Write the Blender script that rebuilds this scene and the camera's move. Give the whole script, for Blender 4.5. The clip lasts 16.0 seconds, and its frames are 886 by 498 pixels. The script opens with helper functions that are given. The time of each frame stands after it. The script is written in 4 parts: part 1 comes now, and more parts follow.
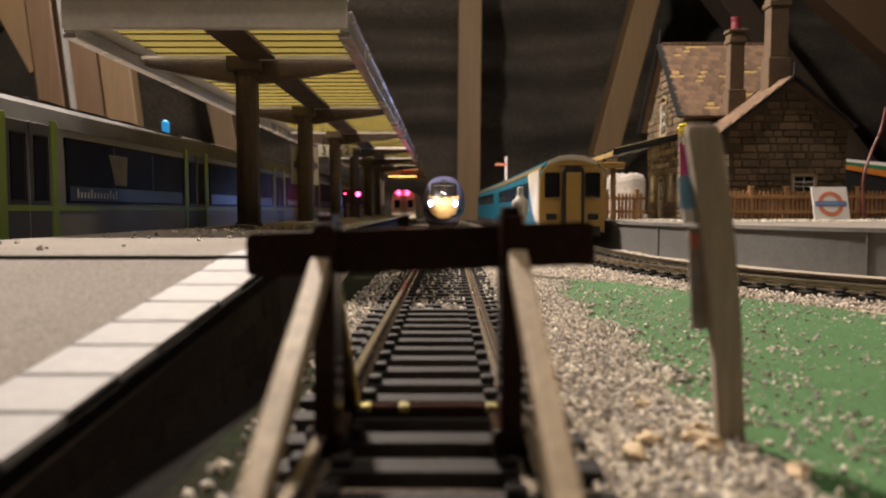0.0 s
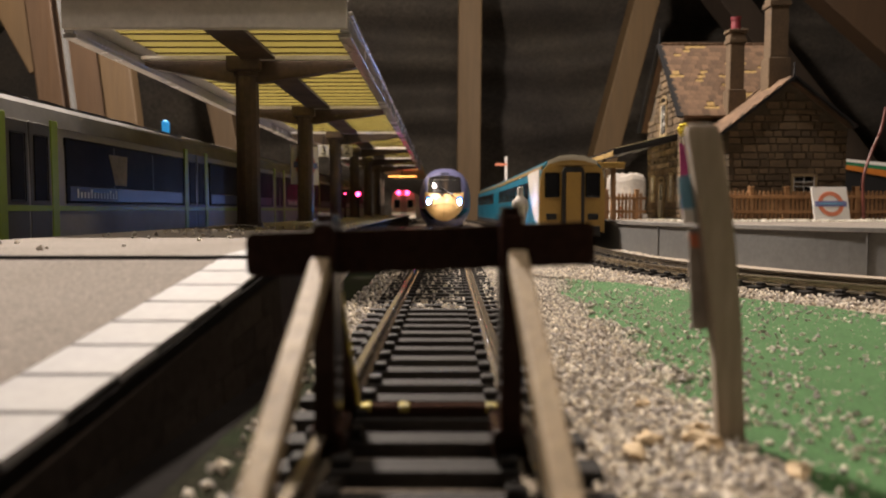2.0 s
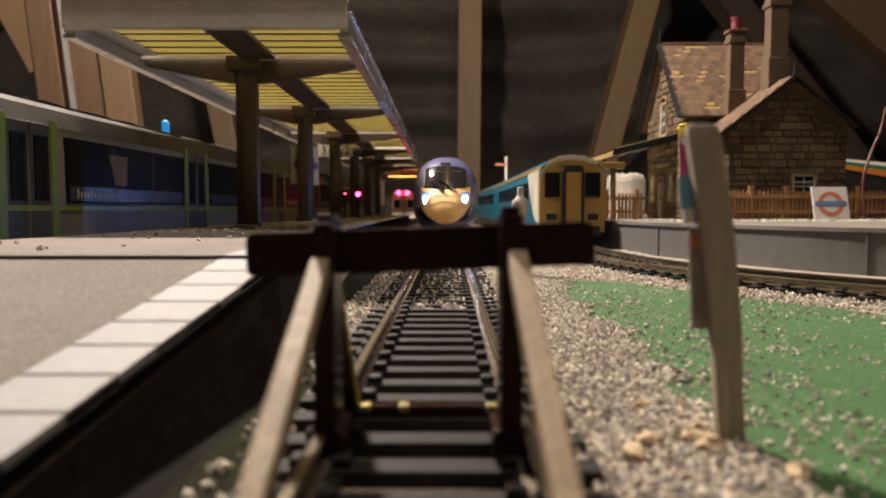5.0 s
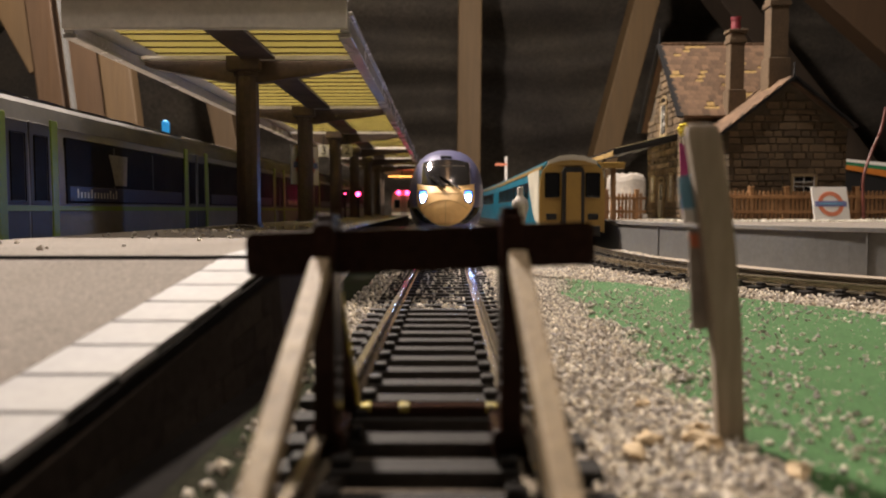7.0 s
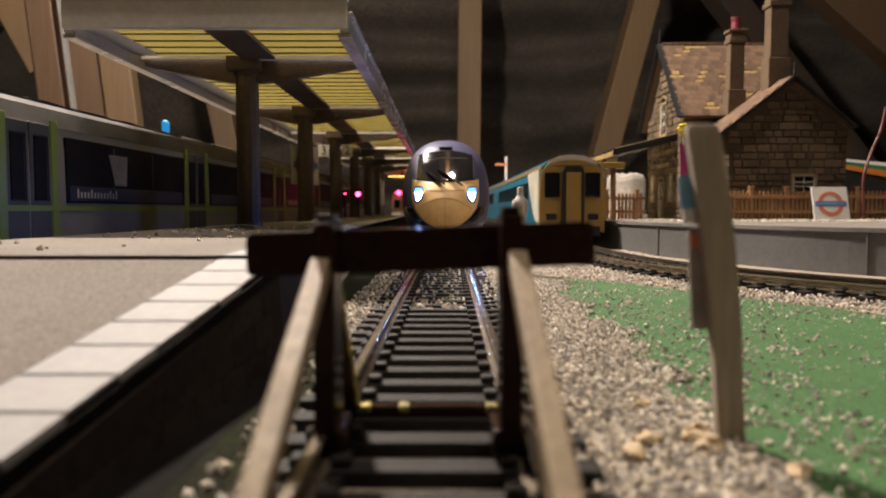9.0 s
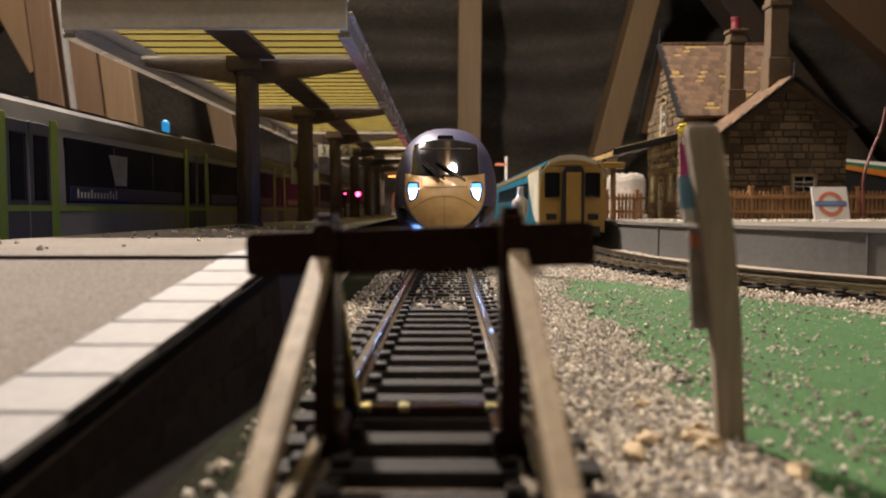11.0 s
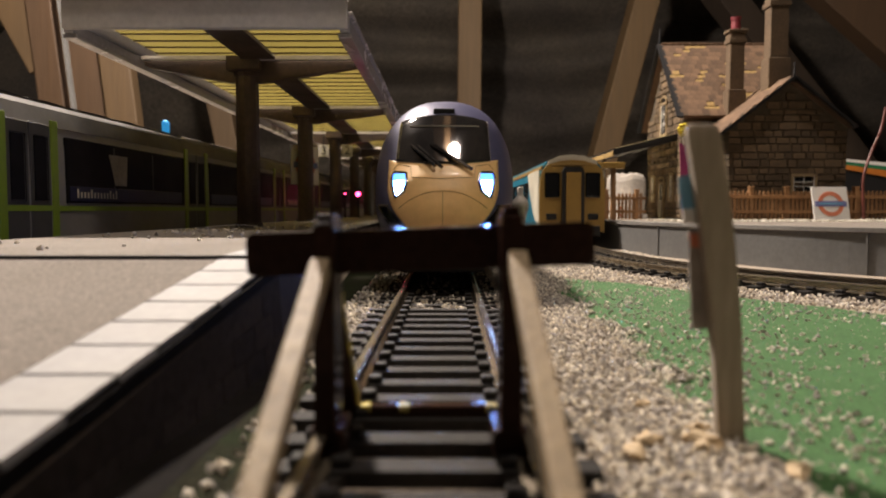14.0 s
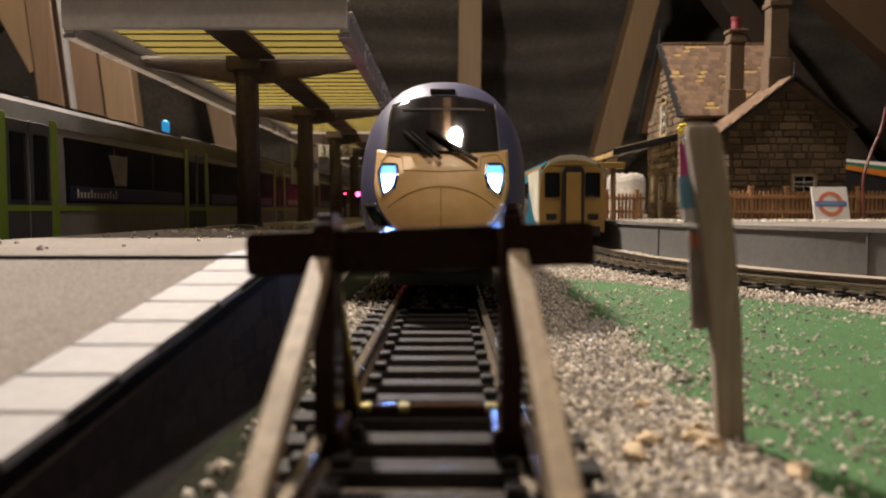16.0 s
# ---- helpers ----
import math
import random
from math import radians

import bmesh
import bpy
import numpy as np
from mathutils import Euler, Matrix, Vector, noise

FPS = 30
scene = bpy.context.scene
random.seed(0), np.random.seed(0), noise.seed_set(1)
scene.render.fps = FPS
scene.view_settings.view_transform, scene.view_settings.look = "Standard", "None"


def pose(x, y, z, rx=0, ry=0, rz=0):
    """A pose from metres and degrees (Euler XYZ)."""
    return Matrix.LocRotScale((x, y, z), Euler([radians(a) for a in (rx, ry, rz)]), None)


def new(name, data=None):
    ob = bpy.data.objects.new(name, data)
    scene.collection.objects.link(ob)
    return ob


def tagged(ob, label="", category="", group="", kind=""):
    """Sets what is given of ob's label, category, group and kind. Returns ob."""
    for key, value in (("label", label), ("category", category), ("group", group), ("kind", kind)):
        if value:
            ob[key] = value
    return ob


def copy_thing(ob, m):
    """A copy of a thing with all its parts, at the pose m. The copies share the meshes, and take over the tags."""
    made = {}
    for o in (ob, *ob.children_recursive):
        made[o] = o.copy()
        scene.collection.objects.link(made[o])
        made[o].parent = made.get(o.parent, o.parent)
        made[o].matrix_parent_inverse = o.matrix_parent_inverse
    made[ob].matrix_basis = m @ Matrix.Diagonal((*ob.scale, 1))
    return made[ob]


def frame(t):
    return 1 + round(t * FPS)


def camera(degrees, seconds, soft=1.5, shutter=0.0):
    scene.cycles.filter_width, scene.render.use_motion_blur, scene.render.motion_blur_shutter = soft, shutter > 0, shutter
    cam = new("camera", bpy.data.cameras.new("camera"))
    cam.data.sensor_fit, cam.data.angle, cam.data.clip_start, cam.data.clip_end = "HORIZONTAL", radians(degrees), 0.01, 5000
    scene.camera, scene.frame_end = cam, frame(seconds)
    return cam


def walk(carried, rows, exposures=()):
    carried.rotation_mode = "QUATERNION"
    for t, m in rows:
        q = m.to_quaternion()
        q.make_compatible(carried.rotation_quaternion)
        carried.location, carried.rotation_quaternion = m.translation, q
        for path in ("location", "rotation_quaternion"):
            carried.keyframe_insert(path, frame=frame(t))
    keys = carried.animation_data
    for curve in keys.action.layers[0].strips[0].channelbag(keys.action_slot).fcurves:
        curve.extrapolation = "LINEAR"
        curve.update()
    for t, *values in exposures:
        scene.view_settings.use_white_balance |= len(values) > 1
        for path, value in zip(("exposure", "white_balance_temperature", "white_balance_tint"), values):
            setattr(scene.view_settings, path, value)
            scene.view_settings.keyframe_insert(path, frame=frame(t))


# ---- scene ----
# A model railway terminus in a loft. All building numbers are in millimetres.
MM = 0.001


def mm(x, y, z, rx=0, ry=0, rz=0):
    return pose(x * MM, y * MM, z * MM, rx, ry, rz)


# ---- camera ----
cam = camera(64.2, 16.0, soft=1.9)
EYE = mm(0, 0, 22.5, 90 - 3.16, 0, 0)
walk(cam, [(0, EYE), (16, EYE)])
cam.data.dof.use_dof = True
cam.data.dof.focus_distance = 0.21
cam.data.dof.aperture_fstop = 35

# ---- world and lamps ----
world = bpy.data.worlds.new("loft_dusk")
scene.world = world
world.use_nodes = True
world.node_tree.nodes["Background"].inputs[0].default_value = (0.9, 0.8, 0.7, 1)
world.node_tree.nodes["Background"].inputs[1].default_value = 0.01
scene.view_settings.exposure = 0.19


def bulb(name, x, y, z, power, colour, radius):
    data = bpy.data.lights.new(name, "POINT")
    data.energy, data.color, data.shadow_soft_size = power, colour, radius * MM
    ob = new(name, data)
    ob.location = (x * MM, y * MM, z * MM)
    return ob


bulb("loft_bulb", -175, 500, 480, 30, (1.0, 0.858, 0.745), 24)
bulb("ridge_bulb", 105, 30, 1140, 19, (1.0, 0.858, 0.745), 85)


# ---- materials ----
def node(tree, kind, **inputs):
    n = tree.nodes.new(kind)
    for key, value in inputs.items():
        n.inputs[key].default_value = value
    return n


def mat(name, colour, rough=0.6, metal=0.0, vary=0.25, fine=900.0, coarse=60.0, bump=0.15, second=None,
        mix=0.35, stretch=(1, 1, 1), piece=0.0, coat=0.0, depth=0.0004, spec=0.5):
    """Paint, plastic, wood or stone: a colour that varies at two scales, with fine relief."""
    m = bpy.data.materials.new(name)
    m.use_nodes = True
    t = m.node_tree
    b = t.nodes["Principled BSDF"]
    link = t.links.new
    co = node(t, "ShaderNodeTexCoord")
    mp = node(t, "ShaderNodeMapping", Scale=stretch)
    link(co.outputs["Object"], mp.inputs["Vector"])
    n1 = node(t, "ShaderNodeTexNoise", Scale=fine, Detail=4.0, Roughness=0.65)
    n2 = node(t, "ShaderNodeTexNoise", Scale=coarse, Detail=5.0, Roughness=0.6)
    link(mp.outputs[0], n1.inputs["Vector"])
    link(mp.outputs[0], n2.inputs["Vector"])
    c2 = second or tuple(c * 0.55 for c in colour)
    ramp = node(t, "ShaderNodeMapRange")
    ramp.inputs["From Min"].default_value, ramp.inputs["From Max"].default_value = 0.62 - mix, 0.78 - mix * 0.3
    link(n2.outputs["Fac"], ramp.inputs["Value"])
    blend = node(t, "ShaderNodeMix")
    blend.data_type = "RGBA"
    blend.inputs["A"].default_value, blend.inputs["B"].default_value = (*colour, 1), (*c2, 1)
    link(ramp.outputs[0], blend.inputs["Factor"])
    val = node(t, "ShaderNodeMapRange")
    val.inputs["From Min"].default_value, val.inputs["From Max"].default_value = 0.3, 0.7
    val.inputs["To Min"].default_value, val.inputs["To Max"].default_value = 1 - vary, 1 + vary
    link(n1.outputs["Fac"], val.inputs["Value"])
    hsv = node(t, "ShaderNodeHueSaturation")
    link(blend.outputs["Result"], hsv.inputs["Color"])
    if piece:
        info = node(t, "ShaderNodeObjectInfo")
        mr = node(t, "ShaderNodeMapRange")
        mr.inputs["To Min"].default_value, mr.inputs["To Max"].default_value = 1 - piece, 1 + piece
        link(info.outputs["Random"], mr.inputs["Value"])
        mul = node(t, "ShaderNodeMath")
        mul.operation = "MULTIPLY"
        link(mr.outputs[0], mul.inputs[0])
        link(val.outputs[0], mul.inputs[1])
        link(mul.outputs[0], hsv.inputs["Value"])
    else:
        link(val.outputs[0], hsv.inputs["Value"])
    link(hsv.outputs[0], b.inputs["Base Color"])
    rr = node(t, "ShaderNodeMapRange")
    rr.inputs["To Min"].default_value, rr.inputs["To Max"].default_value = max(0.02, rough - 0.12), min(1, rough + 0.12)
    link(n2.outputs["Fac"], rr.inputs["Value"])
    link(rr.outputs[0], b.inputs["Roughness"])
    b.inputs["Metallic"].default_value = metal
    b.inputs["Specular IOR Level"].default_value = spec
    b.inputs["Coat Weight"].default_value = coat
    if bump:
        bp = node(t, "ShaderNodeBump", Strength=bump, Distance=depth)
        link(n1.outputs["Fac"], bp.inputs["Height"])
        link(bp.outputs[0], b.inputs["Normal"])
    return m


def glow(name, colour, strength):
    m = bpy.data.materials.new(name)
    m.use_nodes = True
    b = m.node_tree.nodes["Principled BSDF"]
    b.inputs["Base Color"].default_value = (*colour, 1)
    b.inputs["Emission Color"].default_value = (*colour, 1)
    b.inputs["Emission Strength"].default_value = strength
    return m


def island_mat(name, colours, rough=0.85):
    """Loose stones: each island takes one of a few colours."""
    m = bpy.data.materials.new(name)
    m.use_nodes = True
    t = m.node_tree
    b = t.nodes["Principled BSDF"]
    geo = node(t, "ShaderNodeNewGeometry")
    ramp = node(t, "ShaderNodeValToRGB")
    ramp.color_ramp.interpolation = "CONSTANT"
    for k, c in enumerate(colours):
        e = ramp.color_ramp.elements[k] if k < 2 else ramp.color_ramp.elements.new(0.5)
        e.position, e.color = k / len(colours), (*c, 1)
    t.links.new(geo.outputs["Random Per Island"], ramp.inputs[0])
    co = node(t, "ShaderNodeTexCoord")
    n1 = node(t, "ShaderNodeTexNoise", Scale=2500.0, Detail=3.0)
    t.links.new(co.outputs["Object"], n1.inputs["Vector"])
    hsv = node(t, "ShaderNodeHueSaturation")
    mr = node(t, "ShaderNodeMapRange")
    mr.inputs["To Min"].default_value, mr.inputs["To Max"].default_value = 0.5, 1.5
    t.links.new(n1.outputs["Fac"], mr.inputs["Value"])
    t.links.new(mr.outputs[0], hsv.inputs["Value"])
    t.links.new(ramp.outputs[0], hsv.inputs["Color"])
    t.links.new(hsv.outputs[0], b.inputs["Base Color"])
    b.inputs["Roughness"].default_value = rough
    return m


M = {
    "baseboard": mat("baseboard_earth", (0.36, 0.3, 0.23), 0.95, fine=1400, coarse=25, vary=0.5, bump=0.5, second=(0.24, 0.2, 0.16)),
    "grass": mat("green_scatter", (0.052, 0.134, 0.04), 0.95, fine=1500, coarse=110, vary=0.35, bump=0.6, second=(0.042, 0.11, 0.033), depth=0.0003),
    "sleeper": mat("sleeper_plastic", (0.014, 0.0125, 0.0115), 0.65, fine=1500, coarse=150, bump=0.4, spec=0.18, second=(0.028, 0.025, 0.022), piece=0.25),
    "rail": mat("nickel_rail", (0.40, 0.34, 0.24), 0.23, metal=0.75, fine=700, coarse=60, vary=0.15, bump=0.05, second=(0.17, 0.14, 0.11)),
    "brown": mat("dark_brown_plastic", (0.028, 0.0145, 0.0115), 0.2, fine=900, coarse=120, bump=0.05, spec=0.05, second=(0.026, 0.014, 0.010)),
    "strut": mat("weathered_strut", (0.34, 0.255, 0.135), 0.6, fine=1200, coarse=90, vary=0.3, bump=0.35, second=(0.21, 0.15, 0.085)),
    "yellow": mat("flaked_yellow_paint", (0.62, 0.48, 0.02), 0.5, fine=900, coarse=700, bump=0.2, second=(0.05, 0.045, 0.02), mix=0.3),
    "platform": mat("speckled_platform", (0.225, 0.198, 0.17), 0.9, fine=2200, coarse=40, vary=0.45, bump=0.6, second=(0.195, 0.17, 0.143)),
    "edge": mat("white_edging_card", (0.3, 0.297, 0.3), 0.7, fine=700, coarse=70, vary=0.07, bump=0.12, second=(0.37, 0.36, 0.345), piece=0.05),
    "platwall": mat("dark_platform_wall", (0.038, 0.029, 0.022), 0.85, spec=0.08, fine=800, coarse=50, bump=0.2, second=(0.042, 0.033, 0.027), piece=0.2),
    # near-black, for the lips and the shade strip at the wall's foot
    "lip": mat("dark_lip_and_foot_shade", (0.013, 0.0108, 0.0095), 0.85, fine=900, coarse=60, spec=0.05),
    "plasticgrey": mat("canopy_grey", (0.76, 0.71, 0.64), 0.55, fine=500, coarse=40, vary=0.08, bump=0.1, second=(0.58, 0.545, 0.49)),
    "column": mat("column_brown", (0.098, 0.064, 0.041), 0.5, fine=500, coarse=60, bump=0.15, second=(0.05, 0.034, 0.024)),
    "white": mat("white_board", (0.78, 0.77, 0.74), 0.6, fine=400, coarse=50, vary=0.05, bump=0.05, second=(0.7, 0.68, 0.64)),
    "black": mat("black_trim", (0.012, 0.012, 0.013), 0.45, fine=600, coarse=60, bump=0.05),
    "glassdark": mat("dark_glazing", (0.01, 0.011, 0.013), 0.08, fine=300, coarse=40, vary=0.1, bump=0.0, coat=0.3),
    "blue": mat("deep_blue_paint", (0.085, 0.085, 0.16), 0.42, metal=0.15, fine=500, coarse=50, vary=0.06, bump=0.03, spec=0.4, second=(0.075, 0.075, 0.145), coat=0.12),
    "nose": mat("golden_yellow_paint", (0.86, 0.56, 0.24), 0.46, fine=500, coarse=40, vary=0.05, bump=0.04, second=(0.81, 0.51, 0.21), coat=0.25),
    "crease": mat("panel_shadow_gap", (0.52, 0.31, 0.12), 0.7, fine=500, coarse=50),
    "under": mat("underframe_black", (0.02, 0.019, 0.018), 0.7, fine=700, coarse=80, bump=0.2),
    "emugrey": mat("carriage_grey", (0.25, 0.235, 0.21), 0.45, fine=400, coarse=30, vary=0.06, bump=0.03, second=(0.175, 0.165, 0.15), coat=0.0),
    "emuroof": mat("carriage_roof_grey", (0.11, 0.10, 0.088), 0.8, fine=500, coarse=40, vary=0.1, bump=0.08),
    "emugreen": mat("lime_green_paint", (0.21, 0.30, 0.025), 0.38, fine=400, coarse=30, vary=0.06, bump=0.03, second=(0.18, 0.26, 0.025)),
    "emublue": mat("navy_stripe_paint", (0.012, 0.015, 0.055), 0.35, fine=400, coarse=30, vary=0.05, bump=0.03),
    "teal": mat("turquoise_paint", (0.008, 0.12, 0.18), 0.36, fine=400, coarse=30, vary=0.06, bump=0.03, second=(0.008, 0.095, 0.15)),
    "dmuyellow": mat("cab_yellow_paint", (0.29, 0.18, 0.045), 0.42, fine=400, coarse=40, vary=0.06, bump=0.03, second=(0.29, 0.18, 0.04)),
    "cream": mat("cream_paint", (0.66, 0.62, 0.5), 0.45, fine=400, coarse=40, vary=0.06, bump=0.03),
    "stone": mat("sandstone_block", (0.135, 0.088, 0.046), 0.9, fine=900, coarse=90, vary=0.3, bump=0.5, second=(0.09, 0.062, 0.035), piece=0.35),
    "mortar": mat("mortar", (0.10, 0.076, 0.048), 0.95, fine=900, coarse=80, bump=0.3),
    "slate": mat("roof_slate", (0.14, 0.083, 0.046), 0.75, fine=800, coarse=60, vary=0.2, bump=0.25, second=(0.095, 0.056, 0.032), piece=0.35),
    "goldslate": mat("pale_roof_slate", (0.42, 0.28, 0.1), 0.7, fine=800, coarse=60, vary=0.15, bump=0.2),
    "fence": mat("fence_brown", (0.36, 0.19, 0.08), 0.6, fine=700, coarse=60, vary=0.2, bump=0.2, piece=0.15),
    "red": mat("red_paint", (0.2, 0.018, 0.028), 0.45, fine=400, coarse=40, vary=0.05),
    "ring": mat("roundel_red", (0.75, 0.25, 0.14), 0.55, fine=400, coarse=40, vary=0.05, bump=0.03),
    "bar": mat("roundel_blue", (0.19, 0.21, 0.44), 0.55, fine=400, coarse=40, vary=0.05, bump=0.03),
    "ink": mat("dark_ink", (0.03, 0.03, 0.035), 0.6, fine=400, coarse=40, vary=0.05, bump=0.0),
    "timber": mat("planed_timber", (0.1, 0.06, 0.023), 0.7, fine=160, coarse=14, vary=0.12, bump=0.25, second=(0.08, 0.047, 0.016), stretch=(1, 1, 0.08), depth=0.002),
    "felt": mat("roofing_felt", (0.112, 0.094, 0.07), 0.95, fine=120, coarse=5, vary=0.3, bump=0.5, second=(0.065, 0.056, 0.048), depth=0.004),
    "loftwood": mat("loft_boards", (0.22, 0.15, 0.09), 0.85, fine=120, coarse=8, vary=0.3, bump=0.3),
    "postwood": mat("bare_stick", (0.36, 0.305, 0.24), 0.75, fine=900, coarse=80, vary=0.2, bump=0.35, second=(0.3, 0.245, 0.185), stretch=(1, 1, 0.15)),
    "card": mat("grey_card", (0.34, 0.3, 0.26), 0.7, fine=600, coarse=80, vary=0.15, bump=0.1),
    "lightblue": mat("pale_blue_card", (0.18, 0.42, 0.62), 0.6, fine=500, coarse=60, vary=0.1),
    "pink": mat("magenta_banner", (0.35, 0.04, 0.16), 0.6, fine=500, coarse=60, vary=0.1),
    "brightyellow": mat("yellow_flower", (0.75, 0.58, 0.03), 0.6, fine=500, coarse=60, vary=0.1),
    "stonewall": mat("grey_platform_face", (0.125, 0.125, 0.122), 0.6, fine=500, coarse=45, vary=0.12, bump=0.15, second=(0.10, 0.10, 0.097)),
    "orange": mat("orange_paint", (0.6, 0.2, 0.03), 0.45, fine=400, coarse=40, vary=0.05),
    "darkgreen": mat("green_paint", (0.03, 0.2, 0.09), 0.45, fine=400, coarse=40, vary=0.05),
    "clear": mat("chip_of_pale_wood", (0.66, 0.5, 0.3), 0.7, fine=700, coarse=150, vary=0.2, bump=0.3),
    "beamgrey": mat("smooth_canopy_beam", (0.42, 0.40, 0.38), 0.26, fine=500, coarse=40, vary=0.08, bump=0.05, second=(0.36, 0.34, 0.32)),
    # browner than planed_timber, and darkened to offset the strong bulb light
    "redtimber": mat("reddish_timber_dimmed", (0.052, 0.027, 0.0105), 0.7, fine=160, coarse=14, vary=0.12, bump=0.25, second=(0.042, 0.022, 0.0085), stretch=(1, 1, 0.08), depth=0.002),
    # planed_timber's hue, darkened to offset the nearby bulb
    "tantimber": mat("tan_timber_dimmed", (0.07, 0.041, 0.0155), 0.7, fine=160, coarse=14, vary=0.12, bump=0.25, second=(0.056, 0.033, 0.0125), stretch=(1, 1, 0.08), depth=0.002),
    "wiper": mat("bright_wiper_steel", (0.2, 0.19, 0.19), 0.22, metal=1.0, fine=400, coarse=40, vary=0.1, bump=0.0),
    "emudoor": mat("carriage_door_grey", (0.085, 0.08, 0.07), 0.45, fine=400, coarse=30, vary=0.08, bump=0.03),
    "emuglass": mat("carriage_window_film", (0.014, 0.013, 0.014), 0.45, fine=300, coarse=40, vary=0.15, bump=0.0, spec=0.06),
    "screen": mat("mirrored_windscreen", (0.16, 0.15, 0.15), 0.06, metal=0.9, fine=300, coarse=40, vary=0.1, bump=0.0, coat=0.6),
    "chrome": mat("polished_steel", (0.6, 0.6, 0.6), 0.18, metal=1.0, fine=400, coarse=40, vary=0.05, bump=0.0),
    "darkred": mat("dull_red_sleeve", (0.13, 0.03, 0.02), 0.5, fine=400, coarse=60, vary=0.1),
    "pale": mat("dull_pale_plastic", (0.55, 0.5, 0.44), 0.6, fine=400, coarse=60, vary=0.1),
    "chimneystone": mat("dressed_brownstone", (0.115, 0.075, 0.04), 0.85, fine=800, coarse=90, vary=0.25, bump=0.35, second=(0.08, 0.053, 0.03)),
    # moss green, darkened to carry the platform's shade
    "moss_shade": mat("dark_moss_shade", (0.017, 0.026, 0.011), 0.95, fine=1500, coarse=120, vary=0.5, bump=0.6, second=(0.024, 0.02, 0.015), spec=0.03),
    # planed_timber darkened as if less light reached it
    "dimtimber": mat("dimmed_timber", (0.035, 0.022, 0.012), 0.8, fine=160, coarse=14, vary=0.15, bump=0.25, second=(0.026, 0.016, 0.009), stretch=(1, 1, 0.08), depth=0.002),
    "coping": mat("grey_coping", (0.2, 0.19, 0.175), 0.75, fine=600, coarse=60, vary=0.15, bump=0.15),
    "pine": mat("fresh_pine", (0.34, 0.22, 0.11), 0.7, fine=160, coarse=14, vary=0.12, bump=0.2, second=(0.27, 0.17, 0.08), stretch=(1, 0.08, 1), depth=0.002),
}
M["headlamp"] = glow("headlamp_led", (0.22, 0.40, 1.0), 340)
M["lens"] = glow("blue_headlamp_lens", (0.07, 0.24, 1.0), 3.2)
M["redlamp"] = glow("red_led", (1.0, 0.03, 0.14), 20)
M["amber"] = glow("amber_glow", (1.0, 0.36, 0.08), 4.0)
M["bluelamp"] = glow("blue_led", (0.02, 0.22, 0.5), 0.7)
M["gravel"] = island_mat("ballast_stones", [(0.66, 0.6, 0.5), (0.46, 0.42, 0.36), (0.78, 0.71, 0.58), (0.34, 0.31, 0.28), (0.6, 0.54, 0.45), (0.86, 0.79, 0.66)])


def glazing(name, face, through_tint):
    m = bpy.data.materials.new(name)
    m.use_nodes = True
    t = m.node_tree
    out = t.nodes["Material Output"]
    b = t.nodes["Principled BSDF"]
    b.inputs["Base Color"].default_value = (*face, 1)
    b.inputs["Roughness"].default_value = 0.4
    tr = node(t, "ShaderNodeBsdfTranslucent", Color=(*through_tint, 1))
    mx = node(t, "ShaderNodeMixShader", Fac=0.75)
    t.links.new(b.outputs[0], mx.inputs[1])
    t.links.new(tr.outputs[0], mx.inputs[2])
    t.links.new(mx.outputs[0], out.inputs["Surface"])
    return m


M["sheet"] = glazing("yellowed_roof_sheet", (0.48, 0.44, 0.26), (0.41, 0.37, 0.19))
M["palesheet"] = glazing("pale_awning_sheet", (0.8, 0.76, 0.6), (0.9, 0.84, 0.62))


# ---- mesh helpers ----
def part(name, bm, material, parent=None, label="", smooth=False):
    """Links a bmesh (in millimetres) as one mesh object, under a thing or a part."""
    bm.transform(Matrix.Scale(MM, 4))
    bmesh.ops.recalc_face_normals(bm, faces=bm.faces)
    data = bpy.data.meshes.new(name)
    bm.to_mesh(data)
    bm.free()
    if smooth:
        data.shade_smooth()
    data.materials.append(M[material] if isinstance(material, str) else material)
    ob = new(name, data)
    ob.parent = parent
    if label:
        tagged(ob, label)
    return ob


def piece(name, data, m, parent):
    """One more object on a shared mesh."""
    ob = new(name, data)
    ob.parent = parent
    ob.matrix_basis = m
    return ob


def thing(name, label, category, m=None, group="", kind=""):
    ob = new(name)
    ob.empty_display_size = 0.01
    ob.matrix_basis = m or Matrix.Identity(4)
    return tagged(ob, label, category, group, kind)


def box(bm, x0, x1, y0, y1, z0, z1, bevel=0.0, m=None):
    r = bmesh.ops.create_cube(bm, size=1.0)
    vs = r["verts"]
    t = Matrix.Translation(((x0 + x1) / 2, (y0 + y1) / 2, (z0 + z1) / 2)) @ Matrix.Diagonal((x1 - x0, y1 - y0, z1 - z0, 1))
    bmesh.ops.transform(bm, matrix=(m @ t) if m else t, verts=vs)
    if bevel:
        es = list({e for v in vs for e in v.link_edges})
        bmesh.ops.bevel(bm, geom=es, offset=bevel, segments=2, affect="EDGES", profile=0.5)
    return bm


def cyl(bm, p0, p1, r0, r1=None, n=12):
    p0, p1 = Vector(p0), Vector(p1)
    r1 = r0 if r1 is None else r1
    d = p1 - p0
    m = Matrix.Translation((p0 + p1) / 2) @ d.to_track_quat("Z", "Y").to_matrix().to_4x4()
    bmesh.ops.create_cone(bm, cap_ends=True, segments=n, radius1=r0, radius2=r1, depth=d.length, matrix=m)
    return bm


